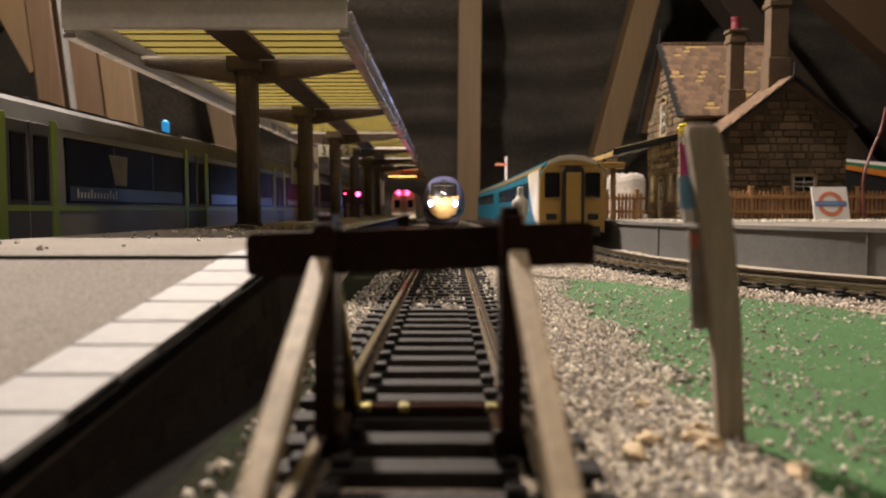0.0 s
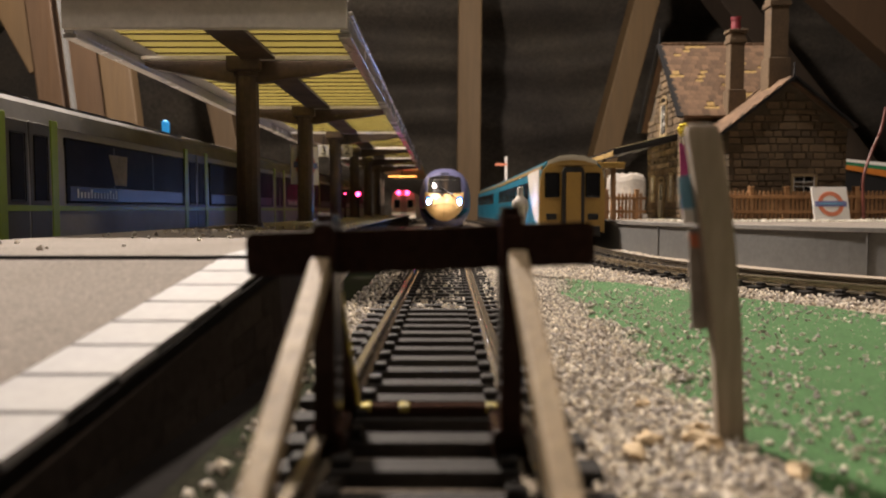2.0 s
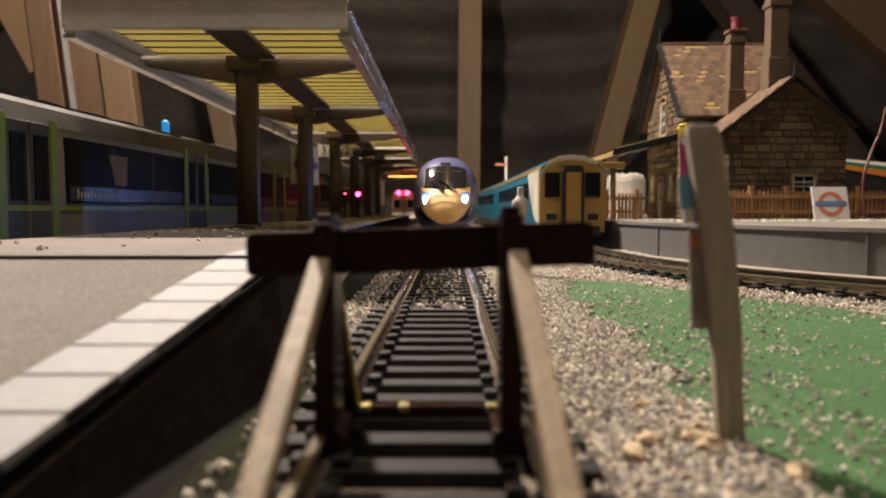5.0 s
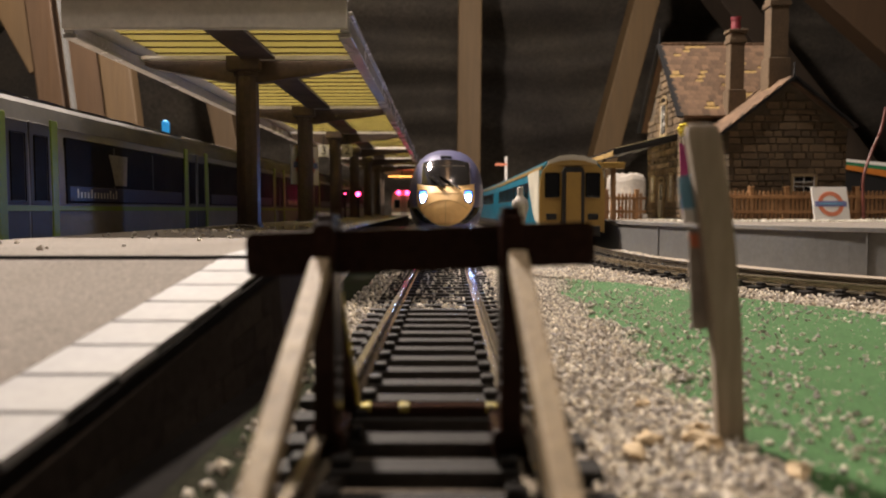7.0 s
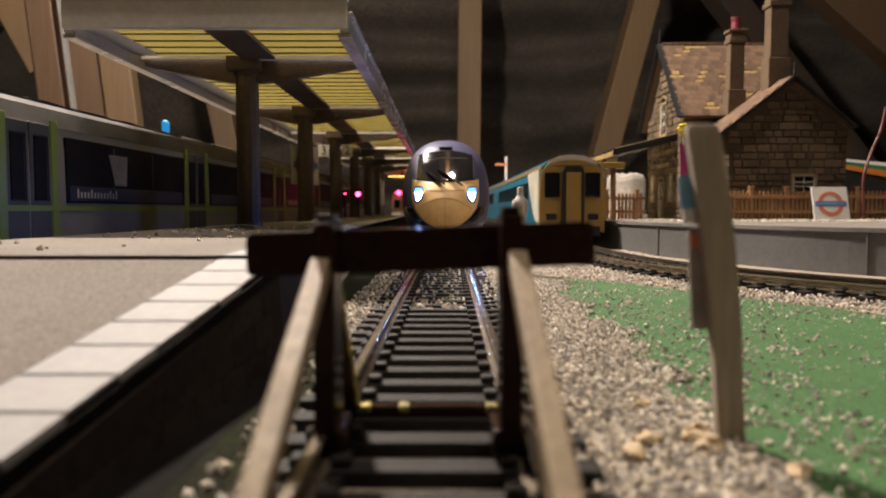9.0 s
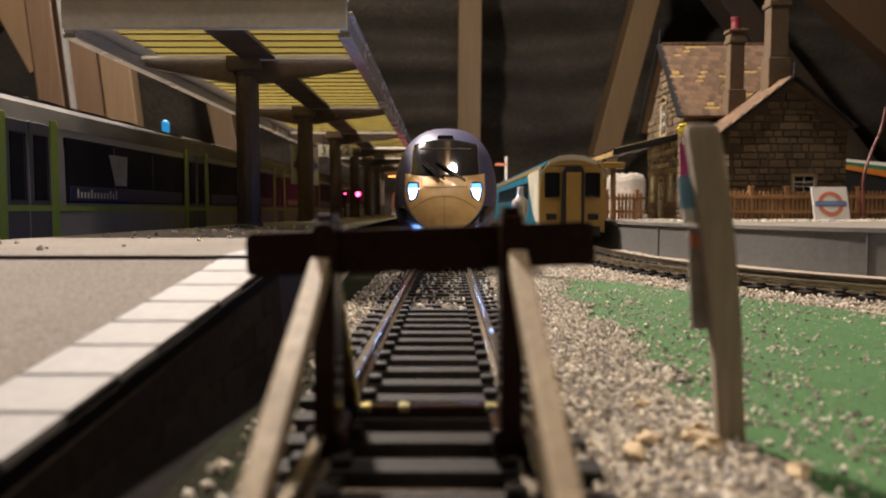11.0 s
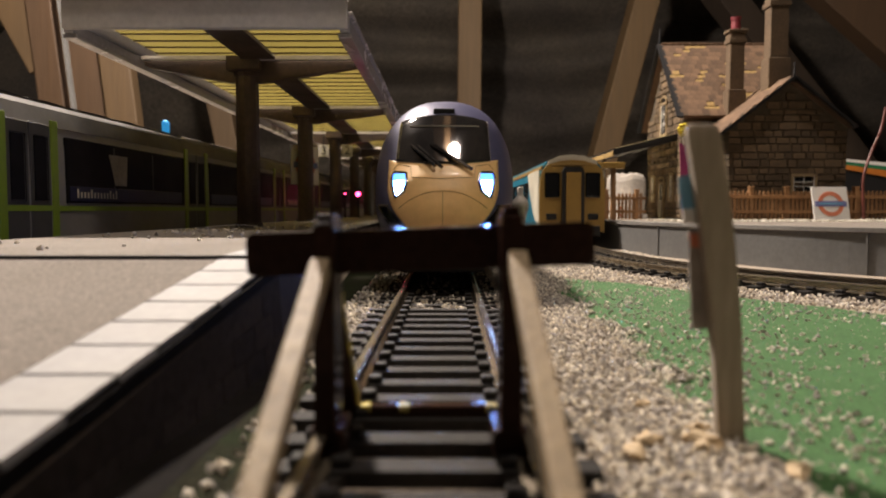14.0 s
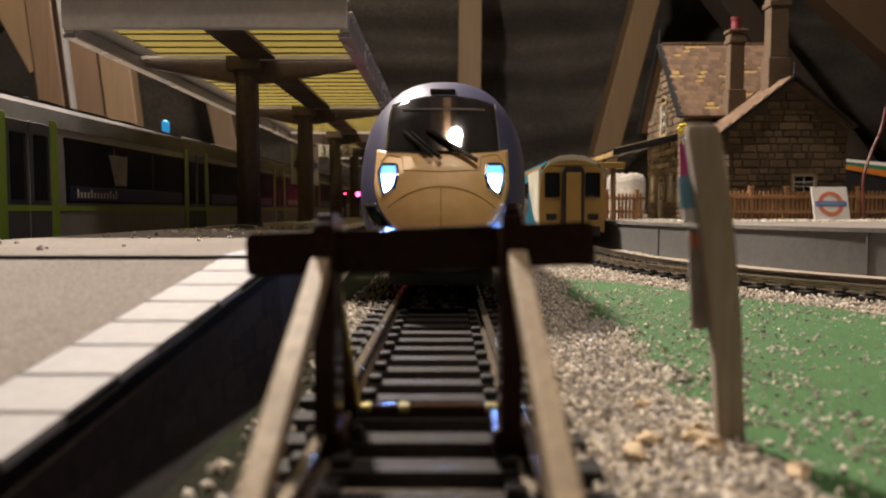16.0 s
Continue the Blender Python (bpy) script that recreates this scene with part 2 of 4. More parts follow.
def beam(bm, p0, p1, w, h, bevel=0.0, up=(0, 0, 1)):
    """A bar of section w (sideways) by h from p0 to p1."""
    p0, p1 = Vector(p0), Vector(p1)
    f = (p1 - p0).normalized()
    s = f.cross(Vector(up)).normalized()
    u = s.cross(f)
    m = Matrix((s, f, u)).transposed().to_4x4()
    m.translation = (p0 + p1) / 2
    n = (p1 - p0).length
    return box(bm, -w / 2, w / 2, -n / 2, n / 2, -h / 2, h / 2, bevel, m)


def prism(bm, pts, a, b, axis="x"):
    """A polygon pushed from a to b along an axis; pts are the two other coordinates in order."""
    def at(p, c):
        return {"x": (c, p[0], p[1]), "y": (p[0], c, p[1]), "z": (p[0], p[1], c)}[axis]
    lo = [bm.verts.new(at(p, a)) for p in pts]
    hi = [bm.verts.new(at(p, b)) for p in pts]
    bm.faces.new(lo)
    bm.faces.new(hi)
    for k in range(len(pts)):
        j = (k + 1) % len(pts)
        bm.faces.new((lo[k], lo[j], hi[j], hi[k]))
    return bm


def loft(bm, rings, caps=True):
    rows = [[bm.verts.new(p) for p in r] for r in rings]
    for a, b in zip(rows, rows[1:]):
        for k in range(len(a)):
            j = (k + 1) % len(a)
            bm.faces.new((a[k], a[j], b[j], b[k]))
    if caps:
        bm.faces.new(rows[0])
        bm.faces.new(rows[-1])
    return bm


def B():
    return bmesh.new()


# ---- loft shell and baseboard ----
def shell():
    g = tagged(part("floor", box(B(), -2600, 2600, -1800, 3000, -960, -940), "loftwood"), "bare brown boarded loft floor", "floor", kind="structure")
    for name, a in (("wall_south", (-2600, 2600, -1850, -1800)), ("wall_north", (-2600, 2600, 2300, 2350))):
        tagged(part(name, box(B(), *a, -940, 2200), "felt"), "dark felt-lined loft end wall", "wall", kind="structure")
    for name, s in (("ceiling_west", -1), ("ceiling_east", 1)):
        bm = B()
        rows = []
        for i in range(61):
            u = i / 60
            r = []
            for j in range(81):
                v = j / 80
                sag = 28 * math.sin(u * 31 + 1.5 * math.sin(v * 9)) * (0.4 + 0.6 * noise.noise((u * 4, v * 6, 2.0 + s)))
                x, z = 2600 - 2600 * u * 0.92, -940 + 3100 * u
                r.append(bm.verts.new((s * (x + sag * 0.7), -1800 + 4100 * v, z + sag)))
            rows.append(r)
        for a, b in zip(rows, rows[1:]):
            for k in range(80):
                bm.faces.new((a[k], a[k + 1], b[k + 1], b[k]))
        bmesh.ops.solidify(bm, geom=bm.faces[:], thickness=8)
        tagged(part(name, bm, "felt", smooth=True), "sagging dark roofing felt between rafters", "ceiling", kind="structure")
    tagged(part("ceiling", box(B(), -260, 260, -1800, 2300, 2150, 2180), "timber"), "timber ridge board of the loft", "ceiling", kind="structure")
    bm = B()
    box(bm, -500, 620, -130, 2100, -18, 0)
    tagged(part("ground", bm, "baseboard"), "grit-covered model railway baseboard", "ground", kind="structure")
    for x in (-440, 560):
        for y in (-80, 980, 2040):
            tagged(part("baseboard_leg", box(B(), x - 24, x + 24, y - 24, y + 24, -940, -18.2, 1.5), "timber"), "square timber leg under the baseboard", "leg", group="baseboard legs")
    # a felt sheet hung behind the layout, with soft level folds
    bm = B()
    rows = []
    for i in range(101):
        z = -100 + 1500 * i / 100
        r = []
        for j in range(61):
            x = -900 + 2300 * j / 60
            d = 24 * math.sin(z * 0.045 + 2.2 * noise.noise((x * 0.002, z * 0.003, 0))) + 60 * noise.noise((x * 0.003, z * 0.011, 4))
            r.append(bm.verts.new((x, 1760 + d - 0.12 * z, z)))
        rows.append(r)
    for a, b in zip(rows, rows[1:]):
        for k in range(60):
            bm.faces.new((a[k], a[k + 1], b[k + 1], b[k]))
    bmesh.ops.solidify(bm, geom=bm.faces[:], thickness=4)
    tagged(part("backdrop", bm, "felt", smooth=True), "creased dark felt hung behind the layout", "backdrop", kind="structure")


def timbers():
    # (foot, head, width, depth)
    for p0, p1, w, h, label in (
        ((52, 1500, -100), (62, 1500, 1300), 48, 70, "upright planed timber post of the loft frame"),
        ((270, 1420, -60), (480, 1420, 760), 48, 70, "slanting planed timber brace of the loft frame"),
        ((1135, 1250, 77), (390, 1250, 706), 160, 45, "wide brown slanting rafter of the loft"),
        ((-433, 845, -60), (-486, 845, 420), 31, 30, "brown rafter leaning over the layout"),
        ((-464, 842, 190), (-589, 842, 425), 40, 20, "tan diagonal brace behind a rafter"),
        ((-412, 846, -60), (-424, 846, 420), 58, 8, "brown board leaning beside a post"),
        ((-357, 845, -60), (-408, 845, 420), 36, 20, "tan planed post beside the carriage roof"),
        ((-346, 1290, -60), (-459, 1290, 520), 40, 60, "tan planed rafter behind the carriages"),
        ((10, -1790, 1265), (20, 2290, 1265), 50, 90, "fresh pine joist across the loft overhead"),
        ((1010, 1500, -55), (410, 1500, 680), 52, 70, "dark slanting timber behind the chimneys"),
    ):
        bm = beam(B(), p0, p1, w, h, 2.0, up=(0, 1, 0) if abs(p0[1] - p1[1]) < 200 else (0, 0, 1))
        # the darker timber copies hold uneven light in their colour
        tagged(part("rafter", bm, "dimtimber" if "dark" in label else "redtimber" if "brown" in label else "tantimber" if "tan " in label else "pine" if "pine" in label else "timber"), label, "rafter", group="loft rafters")
    bm = B()
    pts = [(-403, 816, -60), (-423, 816, 145), (-435, 816, 258), (-438, 816, 310), (-436, 816, 420)]
    for a, b in zip(pts, pts[1:]):
        beam(bm, a, b, 4.2, 5, 0, up=(0, 1, 0))
    tagged(part("batten", bm, "stonewall"), "thin pale grey batten beside a rafter", "batten")


# ---- track ----
def resample(pts, step):
    pts = [Vector(p) for p in pts]
    out, left = [], 0.0
    for a, b in zip(pts, pts[1:]):
        n = (b - a).length
        d = left
        while d < n:
            out.append((a + (b - a) * d / n, (b - a).normalized()))
            d += step
        left = d - n
    return out


def curve(pts, per=12):
    """A smooth line through points of the plan."""
    p = [Vector(q) for q in pts]
    p = [2 * p[0] - p[1], *p, 2 * p[-1] - p[-2]]
    out = []
    for k in range(1, len(p) - 2):
        for i in range(per):
            t = i / per
            out.append(0.5 * (2 * p[k] + (p[k + 1] - p[k - 1]) * t + (2 * p[k - 1] - 5 * p[k] + 4 * p[k + 1] - p[k + 2]) * t * t
                              + (3 * p[k] - p[k - 1] - 3 * p[k + 1] + p[k + 2]) * t ** 3))
    return out + [p[-2]]


RAILTOP = 4.0


def strip(line, profile):
    """Sweeps a section (across, up) along a line of the plan."""
    bm = B()
    rings = []
    for k, p in enumerate(line):
        a, b = line[max(0, k - 1)], line[min(len(line) - 1, k + 1)]
        f = (b - a).normalized()
        s = Vector((f.y, -f.x))
        rings.append([(p.x + s.x * u, p.y + s.y * u, v) for u, v in profile])
    return loft(bm, rings)


def sleeper_mesh():
    bm = B()
    box(bm, -14.5, 14.5, -1.55, 1.55, -0.6, 1.4, 0.15)
    for s in (-1, 1):
        for o in (-1.7, 1.7):
            box(bm, s * 8.6 + o - 0.85, s * 8.6 + o + 0.85, -1.0, 1.0, 1.3, 2.3, 0.3)
        # web under the rail that ties it to the next sleeper
        c = s * 8.6
        prism(bm, [(c - 2.2, 1.5), (c + 2.2, 1.5), (c + 0.9, 2.7), (c + 0.9, 4.4), (c + 2.2, 5.6), (c - 2.2, 5.6), (c - 0.9, 4.4), (c - 0.9, 2.7)], -0.3, 0.95, "z")
    bm.transform(Matrix.Scale(MM, 4))
    data = bpy.data.meshes.new("sleeper")
    bm.to_mesh(data)
    bm.free()
    data.materials.append(M["sleeper"])
    return data


SLEEPER = sleeper_mesh()


def track(label, pts, step):
    t = thing("railway_track", label, "railway track", kind="structure")
    line = curve([Vector(p) for p in pts])
    for s in (-1, 1):
        c = s * 8.7
        prof = [(c - 1.1, 1.45), (c + 1.1, 1.45), (c + 1.1, 1.8), (c + 0.3, 2.1), (c + 0.3, 3.2), (c + 0.55, 3.4), (c + 0.55, 3.9), (c + 0.4, 4.0),
                (c - 0.4, 4.0), (c - 0.55, 3.9), (c - 0.55, 3.4), (c - 0.3, 3.2), (c - 0.3, 2.1), (c - 1.1, 1.8)]
        part("rail", strip(line, prof), "rail", t, "dull nickel rail")
    for k, (p, f) in enumerate(resample(line, step)):
        a = math.degrees(math.atan2(f.y, f.x)) - 90
        piece("sleeper", SLEEPER, mm(p.x, p.y, 0, 0, 0, a + random.uniform(-0.6, 0.6)), t)
    return t


MAIN = [(-1.5, 22), (-1.5, 60), (-1.3, 110), (-0.6, 200), (0.3, 300), (0.6, 420), (0.3, 560), (-2, 800), (-10, 1150), (-26, 1500)]
EAST = [(330, 20), (235, 80), (150, 140), (106, 190), (80, 245), (70, 310), (70, 400), (73, 560), (72, 800), (66, 1100), (56, 1400)]
WEST = [(-138, -100), (-135, 160), (-128, 400), (-123, 660), (-120, 930), (-120, 1300)]


# ---- platforms ----
def platform_west():
    ez = 15.75
    edge = curve([Vector(p) for p in ((-24.4, 105), (-30, 180), (-35, 260), (-38, 420), (-40, 620), (-44, 820), (-47, 1000))], 10)
    back = [Vector((-101, 105)), Vector((-99, 180)), Vector((-97, 260)), Vector((-95, 420)), Vector((-93, 620)), Vector((-94, 820)), Vector((-95, 1000))]
    t = thing("platform_west", "long grey speckled station platform with white edging", "platform", kind="structure")
    bm = B()
    pts = [(p.x + 0.8 - 9.0, p.y) for p in edge] + [(p.x, p.y) for p in reversed(back)]
    prism(bm, pts, ez - 3.0, ez, "z")
    part("deck", bm, "platform", t)
    body = B()
    pts = [(p.x - 1.2, p.y + 1) for p in edge] + [(p.x + 1, p.y + 1) for p in reversed(back)]
    prism(body, pts, 0, ez - 3.1, "z")
    part("side_wall", body, "platwall", t, "dark platform wall")
    # far edging strip
    part("edging", strip(edge, [(-8.2, ez - 0.6), (0.0, ez - 0.6), (0.0, ez + 0.05), (-8.2, ez + 0.05)]), "edge", t, "white edging strip")
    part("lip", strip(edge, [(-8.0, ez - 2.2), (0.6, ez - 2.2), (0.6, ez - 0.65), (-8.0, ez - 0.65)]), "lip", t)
    return t


def ramp():
    """The ramp at the platform's end falls towards the buffers and turns away from the track."""
    y1, y0 = 103.4, 20.0
    z1, slope, yaw = 15.25, 0.158, 0.08
    t = thing("platform_ramp", "grey speckled platform end ramp with white edge slabs", "platform ramp", kind="structure")

    def xe(y):
        return -24.4 - yaw * (y1 - y)

    def zt(y):
        return z1 - slope * (y1 - y)
    bm = B()
    a = [(-110, y0, zt(y0)), (xe(y0) - 8.7, y0, zt(y0)), (xe(y1) - 8.7, y1, zt(y1)), (-110, y1, zt(y1))]
    lo = [bm.verts.new((p[0], p[1], p[2] - 2.2)) for p in a]
    hi = [bm.verts.new(p) for p in a]
    bm.faces.new(lo), bm.faces.new(hi)
    for k in range(4):
        j = (k + 1) % 4
        bm.faces.new((lo[k], lo[j], hi[j], hi[k]))
    part("deck", bm, "platform", t)
    bm = B()
    loft(bm, [[(xe(y) - 8.2, y, zt(y) - 2.0), (xe(y) + 0.5, y, zt(y) - 2.0), (xe(y) + 0.5, y, zt(y) - 0.7), (xe(y) - 8.2, y, zt(y) - 0.7)] for y in (y0, y1)])
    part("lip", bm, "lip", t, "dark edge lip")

    def wx(y, z):
        return xe(y) + 1.0 - 0.7 * max(0.0, z) / (zt(y) - 2.05)
    bm = B()
    loft(bm, [[(-109, y, -0.2), (wx(y, 0), y, -0.2), (wx(y, zt(y) - 2.05), y, zt(y) - 2.05), (-109, y, zt(y) - 2.25)] for y in (y0, y1)])
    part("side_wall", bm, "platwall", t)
    # wall blocks in courses that follow the ramp
    for c in range(3):
        for k in range(12):
            ya = y1 - 1 - 7.4 * (k + 0.5 * (c % 2))
            yb = max(ya - 7.15, y0)
            if ya - yb < 1:
                continue
            bm = B()
            rings = []
            for y in (yb, ya):
                h = zt(y) - 2.3
                za, zb = h * c / 3 + 0.08, h * (c + 1) / 3 - 0.08
                rings.append([(wx(y, za) - 1, y, za), (wx(y, za) + 0.12, y, za), (wx(y, zb) + 0.12, y, zb), (wx(y, zb) - 1, y, zb)])
            loft(bm, rings)
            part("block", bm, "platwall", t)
    # white slabs
    k = 0
    y = y1 - 0.15
    while y - 7.1 > y0:
        ya = y - 6.75
        bm = B()
        j = random.uniform(-0.12, 0.12)
        loft(bm, [[(xe(q) - 8.5, q, zt(q) - 0.7), (xe(q) + 0.15 + j, q, zt(q) - 0.7), (xe(q) + 0.1 + j, q, zt(q) + 0.1), (xe(q) - 8.4, q, zt(q) + 0.1)] for q in (ya, y)])
        part("slab", bm, "edge", t)
        y -= 7.3
    part("end_face", box(B(), -101, -25.6, 103.6, 104.95, 9, 15.68), "lip", t, "dark butt end of the deck")
    # grout bed under the slabs
    bm = B()
    loft(bm, [[(xe(q) - 8.6, q, zt(q) - 0.75), (xe(q) + 0.1, q, zt(q) - 0.75), (xe(q) + 0.1, q, zt(q) - 0.25), (xe(q) - 8.6, q, zt(q) - 0.25)] for q in (y0, y1)])
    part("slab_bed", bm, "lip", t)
    return t


def platform_east():
    edge = curve([Vector(p) for p in ((420, 60), (290, 140), (205, 200), (150, 236), (118, 300), (99, 375), (95, 470), (97, 700), (92, 1100))], 10)
    t = thing("platform_east", "grey-sided station platform with pale gravel top", "platform", kind="structure")
    pts = [(p.x, p.y) for p in edge] + [(340, 1100), (520, 700), (560, 60)]
    part("side_wall", prism(B(), pts, 0, 14.6, "z"), "stonewall", t, "plain grey moulded platform wall")
    part("deck", prism(B(), pts, 14.65, 16.2, "z"), "platform", t)
    part("edging", strip(edge, [(-1.0, 14.9), (7.0, 14.9), (7.0, 16.35), (-1.0, 16.35)]), "coping", t, "grey coping strip")
    # upright joints in the wall
    for p, f in resample(edge, 110):
        if p.y < 480:
            s = Vector((f.y, -f.x))
            m = Matrix.Translation((p.x - s.x * 0.1, p.y - s.y * 0.1, 0)) @ Matrix.Rotation(math.atan2(f.y, f.x), 4, "Z")
            part("wall_joint", box(B(), -0.35, 0.35, -0.5, 0.5, 0.2, 14.5, 0, m), "stonewall", t)
    return t


def canopy():
    t = thing("platform_canopy", "long grey platform canopy with yellowed roof sheets on brown columns", "platform canopy")
    yf, ye, xl, xr, z = 226, 960, -118, -31, 79
    for x in (xl, xr):
        bm = B()
        box(bm, x - 1.6, x + 1.6, yf, ye, z - 0.7, z + 4.4, 0.4)
        box(bm, x - 2.6, x + 2.6, yf, ye, z + 4.5, z + 6.0, 0.4)
        box(bm, x - 2.2, x + 2.2, yf + 0.5, ye, z - 2.2, z - 0.8, 0.3)
        part("edge_beam", bm, "beamgrey", t, "smooth grey edge beam")
    part("fascia", box(box(B(), xl - 1, xr + 1, yf - 2.6, yf - 0.1, z, z + 8.7, 0.4), xl - 1.6, xr + 1.6, yf - 3.6, yf - 0.4, z + 8.8, z + 10.2, 0.4), "plasticgrey", t, "plain light grey end fascia")
    cols = [281 + 132 * k for k in range(6)]
    cx = [-77, -80, -82.5, -84.5, -86, -87.5]
    mid = -71
    # brown middle strip and roof ribs
    part("middle_strip", box(B(), mid - 6.5, mid + 6.5, yf + 0.2, ye, z + 1.4, z + 2.5, 0.3), "column", t)
    for k, y in enumerate(cols):
        x = cx[k]
        c = B()
        cyl(c, (x, y, 15.7), (x, y, 17.6), 5.6, 5.2, 20)
        cyl(c, (x, y, 17.6), (x, y, 75.8), 4.7, 4.5, 12)
        cyl(c, (x, y, 74.6), (x, y, 76.2), 5.2, 5.2, 12)
        part("column", c, "column", t, smooth=False)
        part("column_head", box(B(), x - 6.5, x + 6.5, y - 6.5, y + 6.5, 76.2, 82.4, 0.6), "column", t)
        b = B()
        prism(b, [(xl + 1.8, z + 1.5), (xl + 1.8, z - 0.2), (xl + 4.0, z - 1.2), (x - 6, 72.2), (x + 6, 72.2), (xr - 4.0, z - 1.2), (xr - 1.8, z - 0.2), (xr - 1.8, z + 1.5)], y - 2.2, y + 2.2, "y")
        part("bracket", b, "column", t, "tapered brown cantilever bracket")
        part("white_rail", box(B(), xl + 1.8, xr - 1.8, y - 6, y - 3.6, z + 1.2, z + 3.6, 0.2), "plasticgrey", t)
    # sheets bay by bay, with raised ribs across the roof
    for k in range(len(cols) + 1):
        ya = yf if k == 0 else cols[k - 1] + 3
        yb = cols[k] - 7 if k < len(cols) else ye
        for xa, xb in ((xl + 10, mid - 6.7), (mid + 6.7, xr - 1.8)):
            bm = B()
            box(bm, xa, xb, ya + 1, yb, z + 2.6, z + 3.2)
            part("roof_sheet", bm, "sheet", t, "yellowed translucent roof sheet")
            n = max(2, int((yb - ya) / 9.5))
            for i in range(n):
                y = ya + (yb - ya) * (i + 0.5) / n
                part("roof_rib", box(B(), xa, xb, y - 0.38, y + 0.38, z + 2.15, z + 2.58), "column", t)
        part("side_panel", box(B(), xl + 1.7, xl + 9.9, ya + 1, yb, z + 2.4, z + 3.4), "plasticgrey", t)
    return t


# ---- buffer stop ----
def buffer_stop():
    t = thing("buffer_stop", "dark brown plastic buffer stop with weathered raking struts", "buffer stop")
    bm = B()
    outline = []
    for cx, cz, a0 in ((12.75, 3.1, 0), (-16.65, 3.1, 90), (-16.65, 0.7, 180), (12.75, 0.7, 270)):
        outline += [(cx + 0.7 * math.cos(radians(a0 + 22.5 * k)), cz + 0.7 * math.sin(radians(a0 + 22.5 * k))) for k in range(5)]
    prism(bm, outline, 62.3, 64.8, "y")
    bm.transform(Matrix.Translation((0, 0, 17.2)) @ Matrix.Rotation(radians(-2.05), 4, (0, 1, 0)))
    part("buffer_beam", bm, "brown", t, "dark brown crossbeam with rounded corners")
    for s, x, sx, sz, ra, rb in ((-1, -9.75, -9.9, 17.9, -9.85, -9.4), (1, 5.65, 6.0, 18.55, 5.9, 6.55)):
        part("post", box(B(), x - 0.86, x + 0.86, 57.2, 62.2, 3.9, 21.5 if s < 0 else 22.1, 0.1), "brown", t)
        part("cap", box(B(), x - 0.66, x + 0.66, 58.0, 62.1, 21.45 if s < 0 else 22.05, 22.15 if s < 0 else 22.8, 0.12), "brown", t)
        b = B()
        beam(b, (sx, 57.0, sz), (sx + 0.25, 26, sz - 14.7), 1.5, 1.7, 0.14)
        part("strut", b, "strut", t, "pale worn raking strut")
        b = B()
        beam(b, (ra, 62.6, 15.5), (rb, 72, 2.3), 1.3, 2.2, 0.12)
        part("rear_strut", b, "brown", t)
        b = B()
        beam(b, (ra - s * 0.72, 62.6, 15.5), (rb - s * 0.72, 72, 2.3), 0.16, 1.0, 0.05)
        part("painted_edge", b, "yellow", t, "flaking yellow painted edge")
        part("shoe", box(B(), x - 1.5, x + 1.5, 57.6, 63.6, 1.6, 4.3, 0.4), "brown", t)
    part("tie_bar", box(B(), -8.6, 6.0, 71.0, 72.6, 1.1, 2.55, 0.2), "brown", t)
    for a, b2 in ((-8.5, -7.3), (-4.6, -3.4), (4.3, 5.85)):
        part("paint_patch", box(B(), a, b2, 70.9, 72.5, 1.8, 2.62, 0.2), "yellow", t, "patch of flaking yellow paint")
    return t


# ---- leaning stick with cards ----
def stick():
    t = thing("wooden_stake", "leaning bare wooden stake with cards fixed behind", "stake", mm(27.65, 67, 0))
    bm = B()
    rings = []
    for z, w, d, ox in ((-1, 1.15, 1.0, 0.05), (4, 1.17, 1.0, -0.22), (8.6, 1.2, 1.0, -0.5), (10.2, 1.28, 1.0, -0.62), (12, 1.3, 1.05, -0.8), (17, 1.36, 1.05, -1.35), (21, 1.38, 1.05, -1.82),
                        (26, 1.4, 1.05, -2.6), (29.4, 1.42, 1.0, -3.2), (30.1, 1.3, 0.95, -3.3), (30.5, 1.05, 0.85, -3.35)):
        rings.append([(ox + sx * w - (0.3 if sx * sy > 0 else 0), sy * d, z) for sx, sy in ((-1, -1), (1, -1), (1, 1), (-1, 1))])
    loft(bm, rings)
    bmesh.ops.bevel(bm, geom=bm.edges[:], offset=0.12, segments=1, affect="EDGES")
    part("shaft", bm, "postwood", t)
    part("card", prism(B(), [(-3.4, 10.9), (0.78, 11.1), (0.25, 20.9), (-4.0, 20.6)], 1.05, 1.5, "y"), "card", t, "grey card")
    part("red_tab", prism(B(), [(-3.75, 18.9), (-2.4, 18.9), (-2.7, 20.3), (-3.95, 20.2)], 0.75, 1.04, "y"), "ring", t, "red printed patch")
    part("upper_card", prism(B(), [(-4.3, 21.2), (-0.2, 21.3), (-0.55, 26.1), (-4.8, 25.6)], 1.3, 1.7, "y"), "white", t, "white card")
    part("upper_strip", prism(B(), [(-4.7, 22.6), (-0.4, 22.8), (-0.65, 26.3), (-5.05, 25.7)], 1.05, 1.28, "y"), "lightblue", t, "pale blue strip")
    return t


# ---- approaching train; its own space starts at the nose tip, z from the rail head ----
NOSE = [(-0.6, 3.0, 13.0, 18.0), (0.0, 6.0, 10.5, 20.5), (1.5, 9.6, 8.0, 24.2), (4.0, 13.4, 6.3, 28.2), (9.0, 15.8, 5.5, 33.5), (15.0, 17.8, 5.0, 40.3),
        (20.0, 18.8, 5.0, 45.0), (27.0, 19.4, 5.0, 48.7), (36.0, 19.6, 5.0, 50.9), (60.0, 19.6, 5.0, 51.3)]


